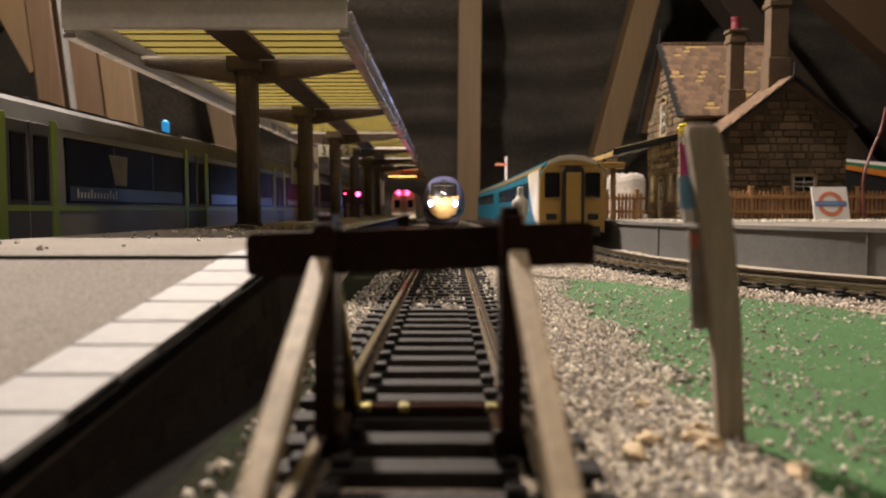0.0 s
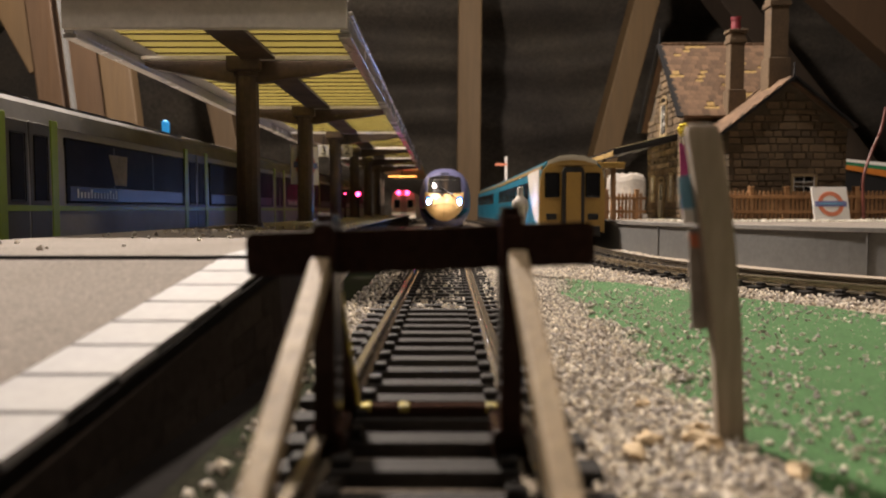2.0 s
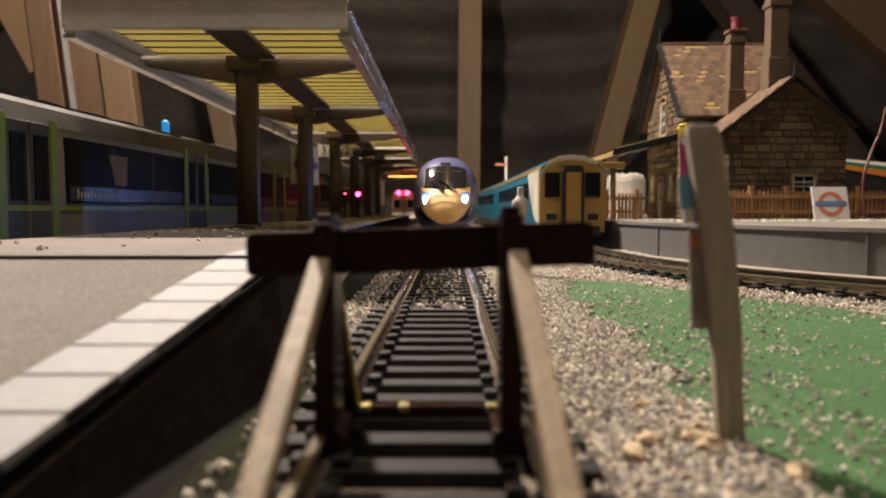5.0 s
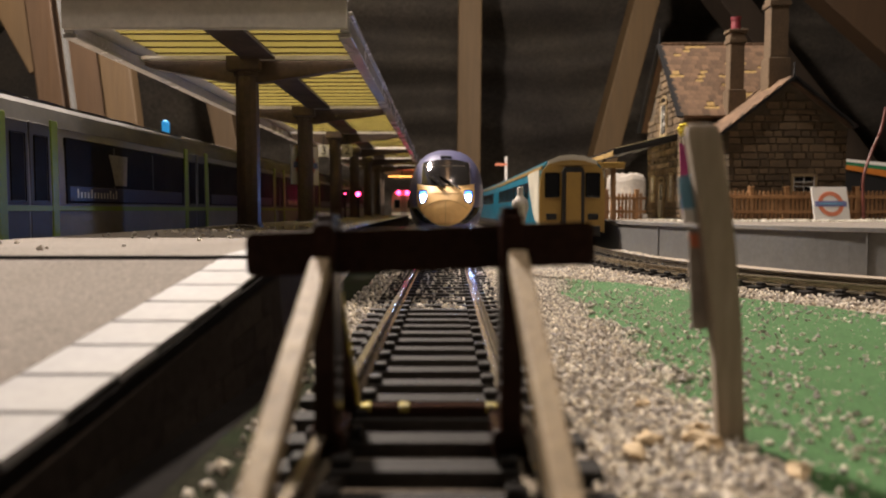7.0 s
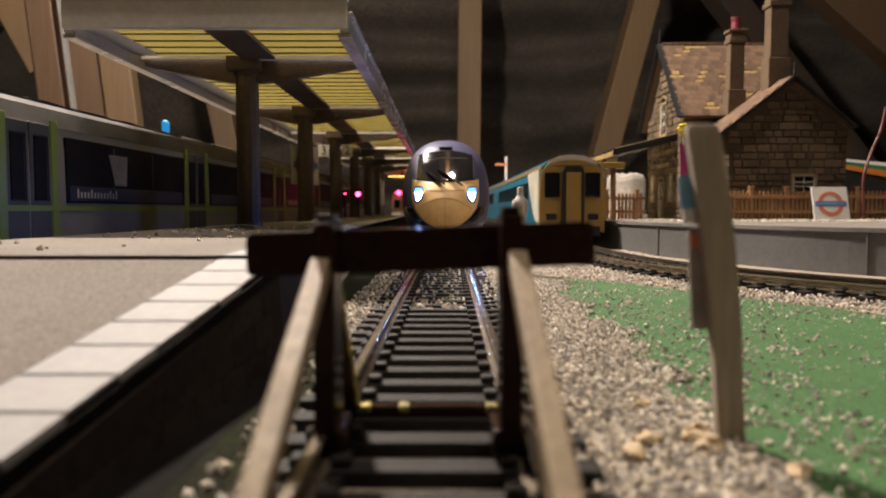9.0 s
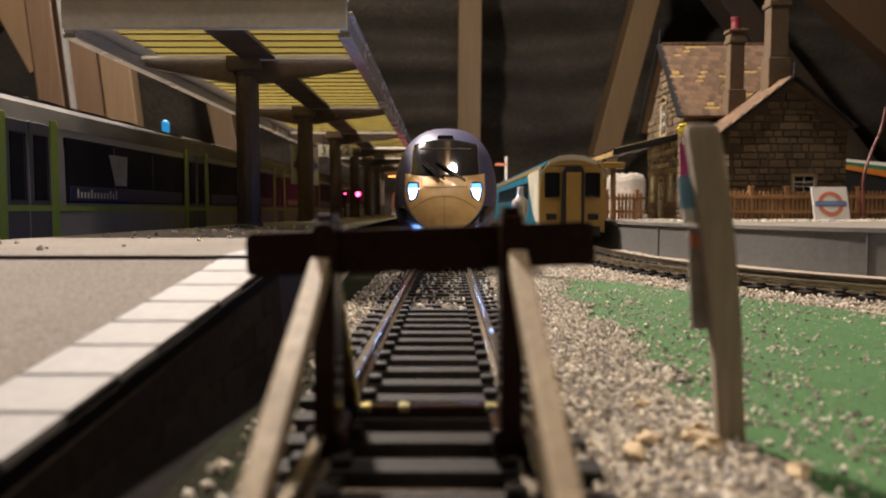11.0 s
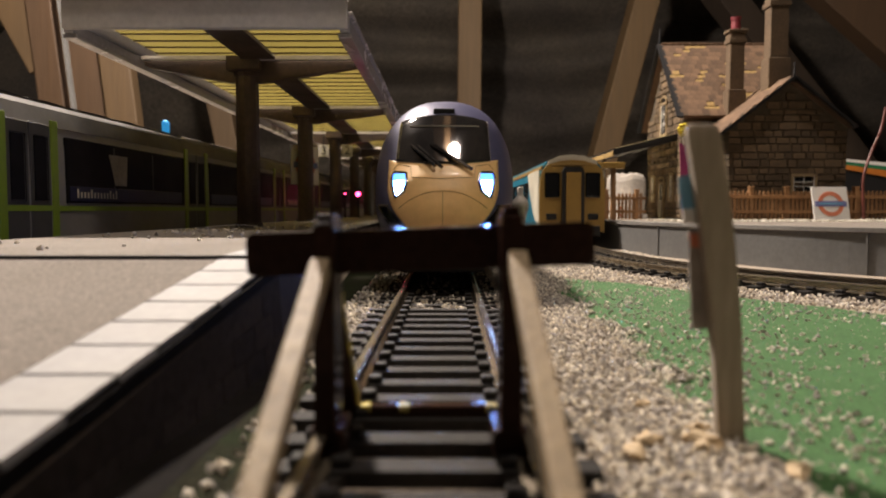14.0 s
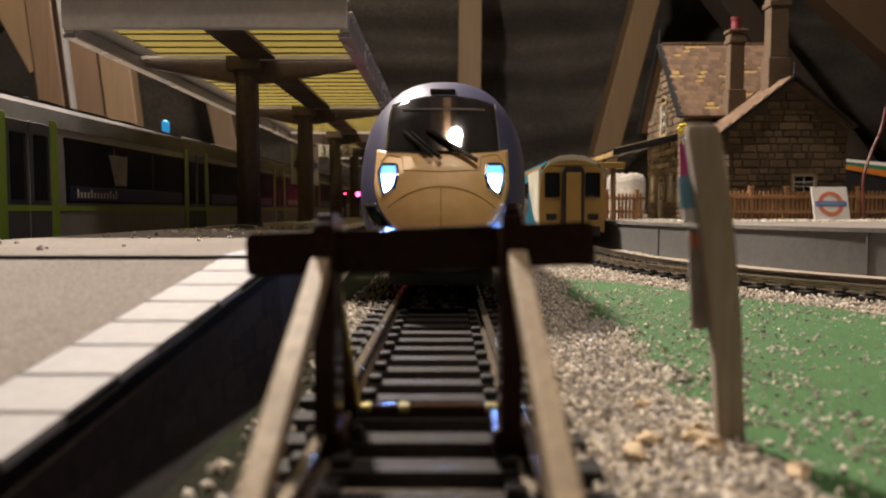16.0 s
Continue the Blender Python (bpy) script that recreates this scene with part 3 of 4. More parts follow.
def nose_at(y):
    for a, b in zip(NOSE, NOSE[1:]):
        if y <= b[0]:
            u = max(0.0, (y - a[0]) / (b[0] - a[0]))
            return [p + (q - p) * u for p, q in zip(a, b)]
    return list(NOSE[-1])


def nose_ring(y, n=48):
    _, w, zb, zt = nose_at(y)
    zc, ring = zb + (zt - zb) * 0.45, []
    for k in range(n):
        a = 2 * math.pi * k / n
        c, s = math.cos(a), math.sin(a)
        e = 2.4 if s > 0 else 2.35
        r = (abs(c) ** e + abs(s) ** e) ** (-1 / e)
        ring.append((w * r * c, y, zc + r * s * ((zt - zc) if s > 0 else (zc - zb))))
    return ring


def nose_y(x, z):
    """How far behind the tip the shell lies at (x, z) as seen from the front."""
    lo, hi = -0.6, 60.0
    for _ in range(26):
        y = (lo + hi) / 2
        _, w, zb, zt = nose_at(y)
        zc = zb + (zt - zb) * 0.45
        h = (zt - zc) if z > zc else (zc - zb)
        e = 2.4 if z > zc else 2.35
        if (abs(x) / w) ** e + (abs(z - zc) / h) ** e <= 1:
            hi = y
        else:
            lo = y
    return hi


def patch(xl, xr, za, zb, nx, nz, out, thick):
    """A panel that lies on the nose: left, right, lower and upper borders as functions."""
    bm = B()
    g = []
    for j in range(nz + 1):
        v = j / nz
        row = []
        for i in range(nx + 1):
            u = i / nx
            zz = za(0) + (zb(0) - za(0)) * v
            x = xl(zz) + (xr(zz) - xl(zz)) * u
            z = za(x) + (zb(x) - za(x)) * v
            row.append(bm.verts.new((x, nose_y(x, z) - (out(x, z) if callable(out) else out), z)))
        g.append(row)
    for a, b in zip(g, g[1:]):
        for k in range(nx):
            bm.faces.new((a[k], a[k + 1], b[k + 1], b[k]))
    bmesh.ops.recalc_face_normals(bm, faces=bm.faces)
    bmesh.ops.solidify(bm, geom=bm.faces[:], thickness=thick)
    return bm


def ribbon(bm, pts, w, out, per=6):
    """A thin raised line on the nose through points (x, z)."""
    line = []
    for (xa, za), (xb, zb) in zip(pts, pts[1:]):
        line += [Vector((xa + (xb - xa) * i / per, za + (zb - za) * i / per)) for i in range(per)]
    line.append(Vector(pts[-1]))
    rings = []
    for k, p in enumerate(line):
        f = (line[min(k + 1, len(line) - 1)] - line[max(k - 1, 0)]).normalized()
        q = Vector((-f.y, f.x)) * w / 2
        y = nose_y(p.x, p.y) - out
        rings.append([(p.x + q.x, y - 0.3 * w, p.y + q.y), (p.x - q.x, y - 0.3 * w, p.y - q.y), (p.x - q.x, y + 0.3 * w, p.y - q.y), (p.x + q.x, y + 0.3 * w, p.y + q.y)])
    return loft(bm, rings)


def bogie(parent, y, lift=0.0):
    bm = B()
    for s in (-1, 1):
        box(bm, s * 10.5 - 1, s * 10.5 + 1, y - 18, y + 18, 3, 8, 0.4)
    box(bm, -9, 9, y - 5, y + 5, 4, 9, 0.4)
    b = part("bogie", bm, "under", parent)
    for dy in (-13, 13):
        for s in (-1, 1):
            part("wheel", cyl(B(), (s * 7.2, y + dy, 6.6 + lift), (s * 9.7, y + dy, 6.6 + lift), 6.6, 6.2, 24), "rail", b)


def lead_car():
    t = thing("train_power_car", "deep blue streamlined model train with golden nose and lit headlamps", "model train")
    bm = B()
    ys = [-0.6, -0.2, 0.4, 1.0, 1.5, 2.5, 4, 6, 9, 12, 15, 17.5, 20, 23.5, 27, 31, 36, 45, 60, 258]
    loft(bm, [nose_ring(y) for y in ys])
    part("body", bm, "blue", t, smooth=True)
    half = lambda z: 14.3 if z > 24 else 14.3 * max(0.001, 1 - ((24 - z) / 13) ** 1.7) ** 0.588
    part("nose_panel", patch(lambda z: -half(z), lambda z: half(z), lambda x: 11.15, lambda x: 30.7 + 0.0075 * x * x, 36, 36, 0.25, 0.3), "nose", t, "golden yellow nose panel", True)
    ws = lambda z: 12.2 - 0.03 * (z - 31)
    scr = part("windscreen", patch(lambda z: -ws(z), lambda z: ws(z), lambda x: 31.0 + 0.006 * x * x, lambda x: 45.0 - 0.012 * x * x, 30, 24, lambda x, z: 0.35 + 0.75 * max(0.0, 1 - ((z - 37.6) / 7.2) ** 2), 0.5), "screen", t, "glossy mirrored black windscreen", True)
    for e in (-1, 1):
        part("screen_edge", ribbon(B(), [(e * 12.3, 31.8), (e * 11.9, 43.4)], 0.13, 0.45), "card", scr)
    part("screen_bar", ribbon(B(), [(-9.0, 41.4), (9.4, 41.4)], 0.34, 1.05, 14), "pale", scr)
    lb = B()
    box(lb, -2.9, 2.9, nose_y(0, 46.0) - 1.2, nose_y(0, 46.0) + 3, 45.1, 46.8, 0.35)
    part("marker_box", lb, "black", t, "small black box above the windscreen")
    for pts, per in (([(0.0, 23.9), (0.0, 18), (0.0, 12)], 10),
                     ([(-11.0 + 1.375 * k, 23.8 - 4.3 * abs(k / 8 - 1) ** 2.2) for k in range(17)], 2),
                     ([(-7.9, 27.3), (0, 26.9), (7.9, 27.3)], 8),
                     ([(-7.9, 27.3), (-8.3, 30.2), (-11.6, 30.9), (-13.0, 29.4)], 6),
                     ([(7.9, 27.3), (8.3, 30.2), (11.6, 30.9), (13.0, 29.4)], 6)):
        part("panel_line", ribbon(B(), pts, 0.15, 0.3, per), "crease", t, "fine shut line on the nose")
    for s in (-1, 1):
        rim = B()
        pts = [(9.4, 28.6), (12.6, 28.9), (13.4, 27.0), (12.6, 23.8), (11.9, 22.2), (9.7, 23.6), (9.0, 26.4), (9.4, 28.6)]
        ribbon(rim, [(s * a, b) for a, b in pts], 0.55, 0.4)
        lamp = part("headlamp_rim", rim, "chrome", t)
        inner = lambda z: s * (9.3 if z > 25.0 else 9.3 + 0.95 * (25.0 - z))
        outer = lambda z: s * (12.9 if z > 26.0 else 12.9 - 0.28 * (26.0 - z))
        bm = patch(inner, outer, lambda x: 22.5, lambda x: 28.4, 8, 10, 0.42, 0.2)
        part("headlamp_lens", bm, "lens", lamp, "blue-white headlamp lens")
        core_in = lambda z: s * (9.9 if z > 25.2 else 9.9 + 0.6 * (25.2 - z))
        core_out = lambda z: s * (12.4 if z > 25.6 else 12.4 - 0.25 * (25.6 - z))
        part("headlamp", patch(core_in, core_out, lambda x: 22.9, lambda x: 26.5, 6, 8, 0.7, 0.2), "headlamp", lamp, "lit white headlamp")
    for pts in ([(-0.2, 29.8), (-3.4, 32.6), (-6.6, 35.6)], [(-1.9, 30.2), (-5.2, 33.2), (-8.2, 35.8)], [(7.4, 29.3), (2.4, 32.2), (-2.0, 35.8)], [(6.0, 30.4), (1.0, 33.3), (-3.2, 36.2)]):
        wip = B()
        q = [Vector((x, nose_y(x, z) - 1.7, z)) for x, z in pts]
        for a, b in zip(q, q[1:]):
            cyl(wip, a, b, 0.5, 0.42, 10)
        part("wiper", wip, "wiper", t, "glossy dark wiper arm")
    for s in (-1, 1):
        fl = patch(lambda z: s * (half(z) + 0.5), lambda z: s * min(half(z) + 4.2, 18.2), lambda x: 12.5, lambda x: 20.5, 6, 10, 0.3, 0.3)
        part("lower_fairing", fl, "glassdark", t, "glossy black lower fairing", True)
    # side windows and skirt
    for s in (-1, 1):
        for y0 in range(75, 240, 24):
            part("window", box(B(), s * 19.5 - 0.2, s * 19.5 + 0.2, y0, y0 + 19, 24, 34, 0.15), "glassdark", t)
    part("underframe", box(B(), -14, 14, 30, 250, 5.5, 9, 0.5), "under", t)
    part("coupler_shroud", box(B(), -11, 11, 6, 24, 3.2, 6.5, 0.8), "under", t)
    bogie(t, 48, 0.6)
    bogie(t, 215, 0.6)
    return t


def trailer_car():
    t = thing("train_carriage", "deep blue model train carriage coupled behind", "model train")
    bm = B()
    ring = [(18.6, 6), (18.6, 30), (18.0, 40), (15, 47.5), (8, 50.8), (0, 51.2), (-8, 50.8), (-15, 47.5), (-18, 40), (-18.6, 30), (-18.6, 6)]
    prism(bm, ring, 262, 515, "y")
    part("body", bm, "blue", t)
    for s in (-1, 1):
        for y0 in range(275, 495, 24):
            part("window", box(B(), s * 18.55 - 0.2, s * 18.55 + 0.2, y0, y0 + 19, 27, 38, 0.15), "glassdark", t)
    bogie(t, 300)
    bogie(t, 475)
    return t


# ---- carriages standing at the far side of the west platform ----
EMU_RING = [(18.4, 4), (18.6, 22), (18.4, 36), (17.8, 44), (16.2, 48.4), (12.8, 50.8), (7, 52.0), (0, 52.4), (-7, 52.0), (-12.8, 50.8), (-16.2, 48.4), (-17.8, 44), (-18.4, 36), (-18.6, 22), (-18.4, 4)]


def emu_car():
    """A carriage 262 long, its own origin at the end nearest the buffers, on the centre of its side."""
    t = thing("suburban_carriage", "grey and lime green model carriage with dark windows", "model train", mm(-138.5, 128, RAILTOP, 0, 0, -2.4), group="suburban carriages")
    part("body", prism(B(), EMU_RING, 0, 260, "y"), "emugrey", t)
    part("roof", prism(B(), [(18.3, 43.2), (16.7, 48.7), (13.2, 51.2), (7.2, 52.5), (0, 52.9), (-7.2, 52.5), (-13.2, 51.2), (-16.8, 48.2), (-12.6, 50.4), (-7, 51.6), (0, 52.0), (7, 51.6), (12.6, 50.4), (15.9, 48.2), (17.6, 43.6)], 1, 259, "y"), "emuroof", t)
    for y in range(14, 250, 39):
        part("roof_vent", box(B(), -6, 6, y, y + 26, 52.3, 53.4, 0.4), "emuroof", t)
    x = 18.62
    part("sill_stripe", box(B(), x - 0.25, x + 0.12, 0, 260, 18.2, 19.8, 0.05), "emugreen", t, "lime green stripe under the windows")
    part("solebar", box(B(), x - 0.6, x + 0.05, 0, 260, 4, 8.5, 0.1), "under", t)
    for k, (a, b) in enumerate(((2, 56), (91, 180), (210, 258))):
        w = part("window_band", box(B(), x - 0.35, x + 0.08, a, b, 20.4, 40.8, 0.6), "emuglass", t, "long dark window band")
        part("blue_band", box(B(), x - 0.3, x + 0.16, a + 2, b - 2, 21.2, 26.0, 0.2), "emublue", w, "navy band along the window foot")
        n = max(1, int((b - a) / 28))
        for i in range(1, n):
            q = a + (b - a) * i / n
            part("window_bar", box(B(), x - 0.2, x + 0.14, q - 0.5, q + 0.5, 26, 40), "black", w)
    for a, b in ((61.5, 85), (183, 206)):
        for s0, s1 in ((a + 1.5, (a + b) / 2 - 0.3), ((a + b) / 2 + 0.3, b - 1.5)):
            d = part("door", box(B(), x - 0.5, x + 0.05, s0, s1, 8, 43.5, 0.3), "emudoor", t, "dark grey sliding door")
            part("door_pane", box(B(), x - 0.2, x + 0.12, s0 + 1.8, s1 - 1.6, 21, 40, 0.5), "emuglass", d)
        for q in (a - 1.6, b - 1.2):
            part("door_surround", box(B(), x - 0.45, x + 0.2, q, q + 3.4, 6, 45.0, 0.2), "emugreen", t, "lime green door surround")
    rc = B()
    for k in range(14):
        ya, yb = 50 + 10 * k, 60 + 10 * k
        beam(rc, (13.6, ya, 51.0 + 0.25 * math.sin(ya)), (13.6, yb, 51.0 + 0.25 * math.sin(yb)), 0.9, 0.8)
    part("roof_conduit", rc, "black", t, "thin black conduit along the roof edge")
    # a faded operator mark, as plain bars
    for i in range(13):
        hgt = 2.9 if i in (0, 4, 10, 12) else 1.9
        part("mark", box(B(), x, x + 0.22, 97.0 + i * 2.0, 97.9 + i * 2.0, 22.3, 22.3 + hgt), "cream", t)
    bogie(t, 40)
    bogie(t, 220)
    return t


# ---- unit standing at the east platform ----
DMU_RING = [(18.2, 6), (18.4, 24), (18.0, 36), (16.6, 43), (13.5, 46.4), (7, 48.6), (0, 49.2), (-7, 48.6), (-13.5, 46.4), (-16.6, 43), (-18.0, 36), (-18.4, 24), (-18.2, 6)]


def dmu_car(front):
    t = thing("diesel_railcar", "turquoise model diesel railcar with yellow gangway end" if front else "turquoise model railcar coupled behind", "model train", group="diesel railcars")
    part("body", prism(B(), DMU_RING, 0, 300, "y"), "teal", t)
    part("roof", prism(B(), [(14.6, 45.6), (7.2, 49.1), (0, 49.8), (-7.2, 49.1), (-14.6, 45.6), (-7, 48.2), (0, 48.8), (7, 48.2)], 0.5, 299, "y"), "cream" if front else "emuroof", t)
    for s in (-1, 1):
        part("cantrail_stripe", box(B(), s * 16.9 - 0.5, s * 16.9 + 0.5, 0.5, 299, 41.4, 43.6, 0.2), "dmuyellow", t, "yellow cantrail stripe")
        for y in range(52, 290, 27):
            part("window", box(B(), s * 18.3 - 0.25, s * 18.3 + 0.2, y, y + 21, 25, 36, 0.4), "glassdark", t)
        part("solebar", box(B(), s * 18.2 - 0.4, s * 18.2 + 0.3, 0, 300, 5, 9, 0.2), "under", t)
    if front:
        f = part("cab_front", prism(B(), [(x * 1.004, z if z < 24 else 24 + (z - 24) * 0.9) for x, z in DMU_RING], -2.4, -0.05, "y"), "dmuyellow", t, "yellow cab end")
        for s in (-1, 1):
            part("cab_window", box(B(), s * 11.4 - 4.2, s * 11.4 + 4.2, -2.8, -2.2, 25.5, 39.5, 0.8), "glassdark", f)
            part("lamp_cluster", box(B(), s * 11.8 - 3.0, s * 11.8 + 3.0, -2.8, -2.2, 13.0, 16.5, 0.5), "black", f)
            part("white_sweep", prism(B(), [(0.2, 9), (20, 14), (44, 30), (52, 41.2), (0.2, 41.2)], s * 18.4 - 0.35, s * 18.4 + 0.12, "x"), "cream", t, "white sweep behind the cab")
        door = B()
        prism(door, [(-6.2, 6), (6.2, 6), (6.2, 40), (4.6, 42.6), (-4.6, 42.6), (-6.2, 40)], -6.0, -2.5, "y")
        g = part("gangway", door, "black", f, "black rubber gangway frame")
        part("gangway_door", box(B(), -4.2, 4.2, -6.5, -6.05, 7, 39.6, 0.5), "dmuyellow", g, "yellow gangway door")
        part("roof_dome", prism(B(), [(14.4, 42.2), (13.6, 46.3), (7.1, 48.8), (0, 49.4), (-7.1, 48.8), (-13.6, 46.3), (-14.4, 42.2)], -1.9, 0.45, "y"), "cream", t, "pale domed roof end")
        part("headboard", box(B(), -12, 12, -2.7, -2.3, 43.4, 44.6, 0.3), "dmuyellow", f)
        part("buffer_skirt", box(B(), -16, 16, -3.2, 0, 3.5, 9.5, 0.6), "black", f)
    bogie(t, 45)
    bogie(t, 255)
    return t


# ---- loose ballast ----
def stones(name, label, spots, material):
    """Small angular stones joined into one heap; spots are (x, y, z, size)."""
    base = [Vector(v) for v in ((0, 0, 1), (0.9, 0, 0.1), (0.25, 0.85, 0.05), (-0.75, 0.5, -0.1), (-0.7, -0.55, 0.1), (0.3, -0.9, -0.05), (0, 0, -1))]
    tri = [(0, 1, 2), (0, 2, 3), (0, 3, 4), (0, 4, 5), (0, 5, 1), (6, 2, 1), (6, 3, 2), (6, 4, 3), (6, 5, 4), (6, 1, 5)]
    vs, fs = [], []
    rnd = random.Random(5)
    for x, y, z, s in spots:
        e = Euler((rnd.uniform(0, 6.3), rnd.uniform(0, 6.3), rnd.uniform(0, 6.3))).to_matrix()
        k = (s * rnd.uniform(0.7, 1.3), s * rnd.uniform(0.6, 1.1), s * rnd.uniform(0.5, 0.85))
        o = len(vs)
        for b in base:
            p = e @ Vector((b.x * k[0] * rnd.uniform(0.8, 1.2), b.y * k[1] * rnd.uniform(0.8, 1.2), b.z * k[2]))
            vs.append(((x + p.x) * MM, (y + p.y) * MM, (z + p.z) * MM))
        fs += [(a + o, b + o, c + o) for a, b, c in tri]
    data = bpy.data.meshes.new(name)
    data.from_pydata(vs, [], fs)
    data.materials.append(M[material])
    return tagged(new(name, data), label, "ballast", kind="stuff")


GRASS = [(36, 232), (30, 190), (30, 150), (30.5, 128), (28.5, 100), (28, 88), (27, 67), (27.5, 56), (29, 40), (30, 20), (200, 20), (150, 90), (116, 128), (94, 150), (76, 178), (56, 214)]


def inside(x, y, poly):
    c = False
    for (xa, ya), (xb, yb) in zip(poly, poly[1:] + poly[:1]):
        if (ya > y) != (yb > y) and x < (xb - xa) * (y - ya) / (yb - ya) + xa:
            c = not c
    return c


def at_line(line, y):
    for (xa, ya), (xb, yb) in zip(line, line[1:]):
        if ya <= y <= yb:
            return xa + (xb - xa) * (y - ya) / (yb - ya)
    return line[-1][0]


def ground_cover():
    ring = []
    for (xa, ya), (xb, yb) in zip(GRASS, GRASS[1:] + GRASS[:1]):
        for i in range(8):
            u = i / 8
            x, y = xa + (xb - xa) * u, ya + (yb - ya) * u
            ring.append((x + 2.2 * noise.noise((x * 0.13, y * 0.13, 1)), y + 2.5 * noise.noise((x * 0.13, y * 0.13, 7))))
    bm = prism(B(), ring, -0.5, 0.25, "z")
    tagged(part("lawn", bm, "grass"), "bright green scatter lawn strewn with grit", "lawn", kind="structure")
    # mossy strip whose colour also holds the wall's shade
    verge = [(-23, 20), (-14.8, 20), (-14.8, 60), (-15, 115), (-17.5, 128), (-20.6, 103)]
    tagged(part("verge", prism(B(), verge, -0.5, 0.22, "z"), "moss_shade"), "mossy strip under the platform wall, coloured darker for shade", "verge", kind="structure")
    # flat near-black strip that paints the shade at the ramp wall's foot
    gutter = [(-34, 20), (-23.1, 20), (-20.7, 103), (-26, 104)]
    tagged(part("gutter", prism(B(), gutter, -0.5, 0.2, "z"), "lip"), "near-black strip for the shade at the wall's foot", "gutter", kind="structure")
    # dark strip painting the platform's shade beside the track
    shade_strip = [(-17, 112), (-17, 600), (-39, 600), (-37, 420), (-34, 260), (-29, 180), (-25, 106), (-20.6, 104)]
    tagged(part("verge", prism(B(), shade_strip, -0.5, 0.2, "z"), "moss_shade"), "strip painting the platform's shade between wall and track", "verge", kind="structure")
    rnd = random.Random(11)
    spots = []
    # dense shoulder beside the main track
    for _ in range(34000):
        y = 26 + 260 * rnd.random() ** 1.5
        x = rnd.uniform(12.0, 46)
        if inside(x - 2.5 + 6 * noise.noise((x * 0.1, y * 0.1, 3)), y, GRASS):
            if rnd.random() > 0.045:
                continue
        spots.append((x, y, rnd.uniform(0.1, 0.8), rnd.uniform(0.24, 0.56)))
    # grit over the lawn, thinning out
    for _ in range(4600):
        y = 24 + 210 * rnd.random() ** 1.3
        x = rnd.uniform(28, 130)
        if inside(x, y, GRASS) and noise.noise((x * 0.05, y * 0.05, 9)) + 0.55 * rnd.random() > 0.12:
            spots.append((x, y, 0.35, rnd.uniform(0.28, 0.6)))
    for _ in range(4200):
        y = 26 + 200 * rnd.random() ** 1.3
        x = rnd.uniform(28, 130)
        if inside(x, y, GRASS):
            spots.append((x, y, 0.28, rnd.uniform(0.12, 0.26)))
    # round the east track
    line = [(p.x, p.y) for p in reversed(curve([Vector(p) for p in EAST]))]
    line.sort(key=lambda p: p[1])
    for _ in range(17000):
        y = 60 + 330 * rnd.random()
        c = at_line(line, y)
        x = c + rnd.uniform(-40, 32)
        if not inside(x, y, GRASS) and x > 14:
            spots.append((x, y, rnd.uniform(0.0, 0.8), rnd.uniform(0.35, 0.7)))
    # in the main track, where the ballast rises between the sleepers
    for _ in range(5200):
        y = 150 + 400 * rnd.random() ** 1.4
        x = rnd.uniform(-22, 14)
        spots.append((x, y, rnd.uniform(0.0, 1.35), rnd.uniform(0.45, 0.8)))
    for _ in range(2600):
        y = 26 + 130 * rnd.random()
        x = rnd.uniform(-24, -14.5)
        if y < 112 and (x < -20 or rnd.random() < 0.8):
            continue
        spots.append((x, y, rnd.uniform(0.0, 0.7), rnd.uniform(0.45, 0.8)))
    stones("ballast", "loose grey and buff ballast stones", spots, "gravel")
    # a few crumbs on the platform
    spots = [(rnd.uniform(-95, -30), rnd.uniform(112, 340), 16.0, rnd.uniform(0.4, 0.9)) for _ in range(70)]
    spots += [(rnd.uniform(-85, -52), rnd.uniform(185, 260), 16.1, rnd.uniform(0.5, 1.1)) for _ in range(40)]
    stones("platform_crumbs", "loose stone crumbs on the platform", spots, "gravel")
    for x, y, s in ((24.3, 64.5, 2.1), (19.6, 65.5, 1.9), (17.2, 62.0, 1.7), (25.5, 69, 1.3), (29.5, 57.5, 1.5), (22.3, 78, 1.0)):
        bm = B()
        bmesh.ops.create_icosphere(bm, subdivisions=2, radius=1)
        for v in bm.verts:
            v.co *= 1 + 0.9 * noise.noise(v.co * 1.4 + Vector((x, y, 0)))
        bmesh.ops.transform(bm, matrix=Matrix.Translation((x, y, 0.9)) @ Matrix.Rotation(x, 4, "Z") @ Matrix.Diagonal((s, s * 0.6, s * 0.38, 1)), verts=bm.verts[:])
        tagged(part("wood_chip", bm, "clear"), "pale yellowish wood chip lying on the ballast", "wood chip", group="wood chips")


# ---- station house and what stands round it ----
def shared(name, bm, material):
    bm.transform(Matrix.Scale(MM, 4))
    bmesh.ops.recalc_face_normals(bm, faces=bm.faces)
    data = bpy.data.meshes.new(name)
    bm.to_mesh(data)
    bm.free()
    data.materials.append(M[material])
    return data


def rough_block(w, h, d):
    bm = box(B(), -w / 2, w / 2, -d, 0, -h / 2, h / 2)
    for v in bm.verts:
        if v.co.y < -d * 0.5:
            v.co.x *= 1 - 0.7 / w
            v.co.z *= 1 - 0.7 / h
            v.co.y -= 0.25 * noise.noise(v.co * 3 + Vector((w, h, 0)))
    return bm


BLOCKS = {}


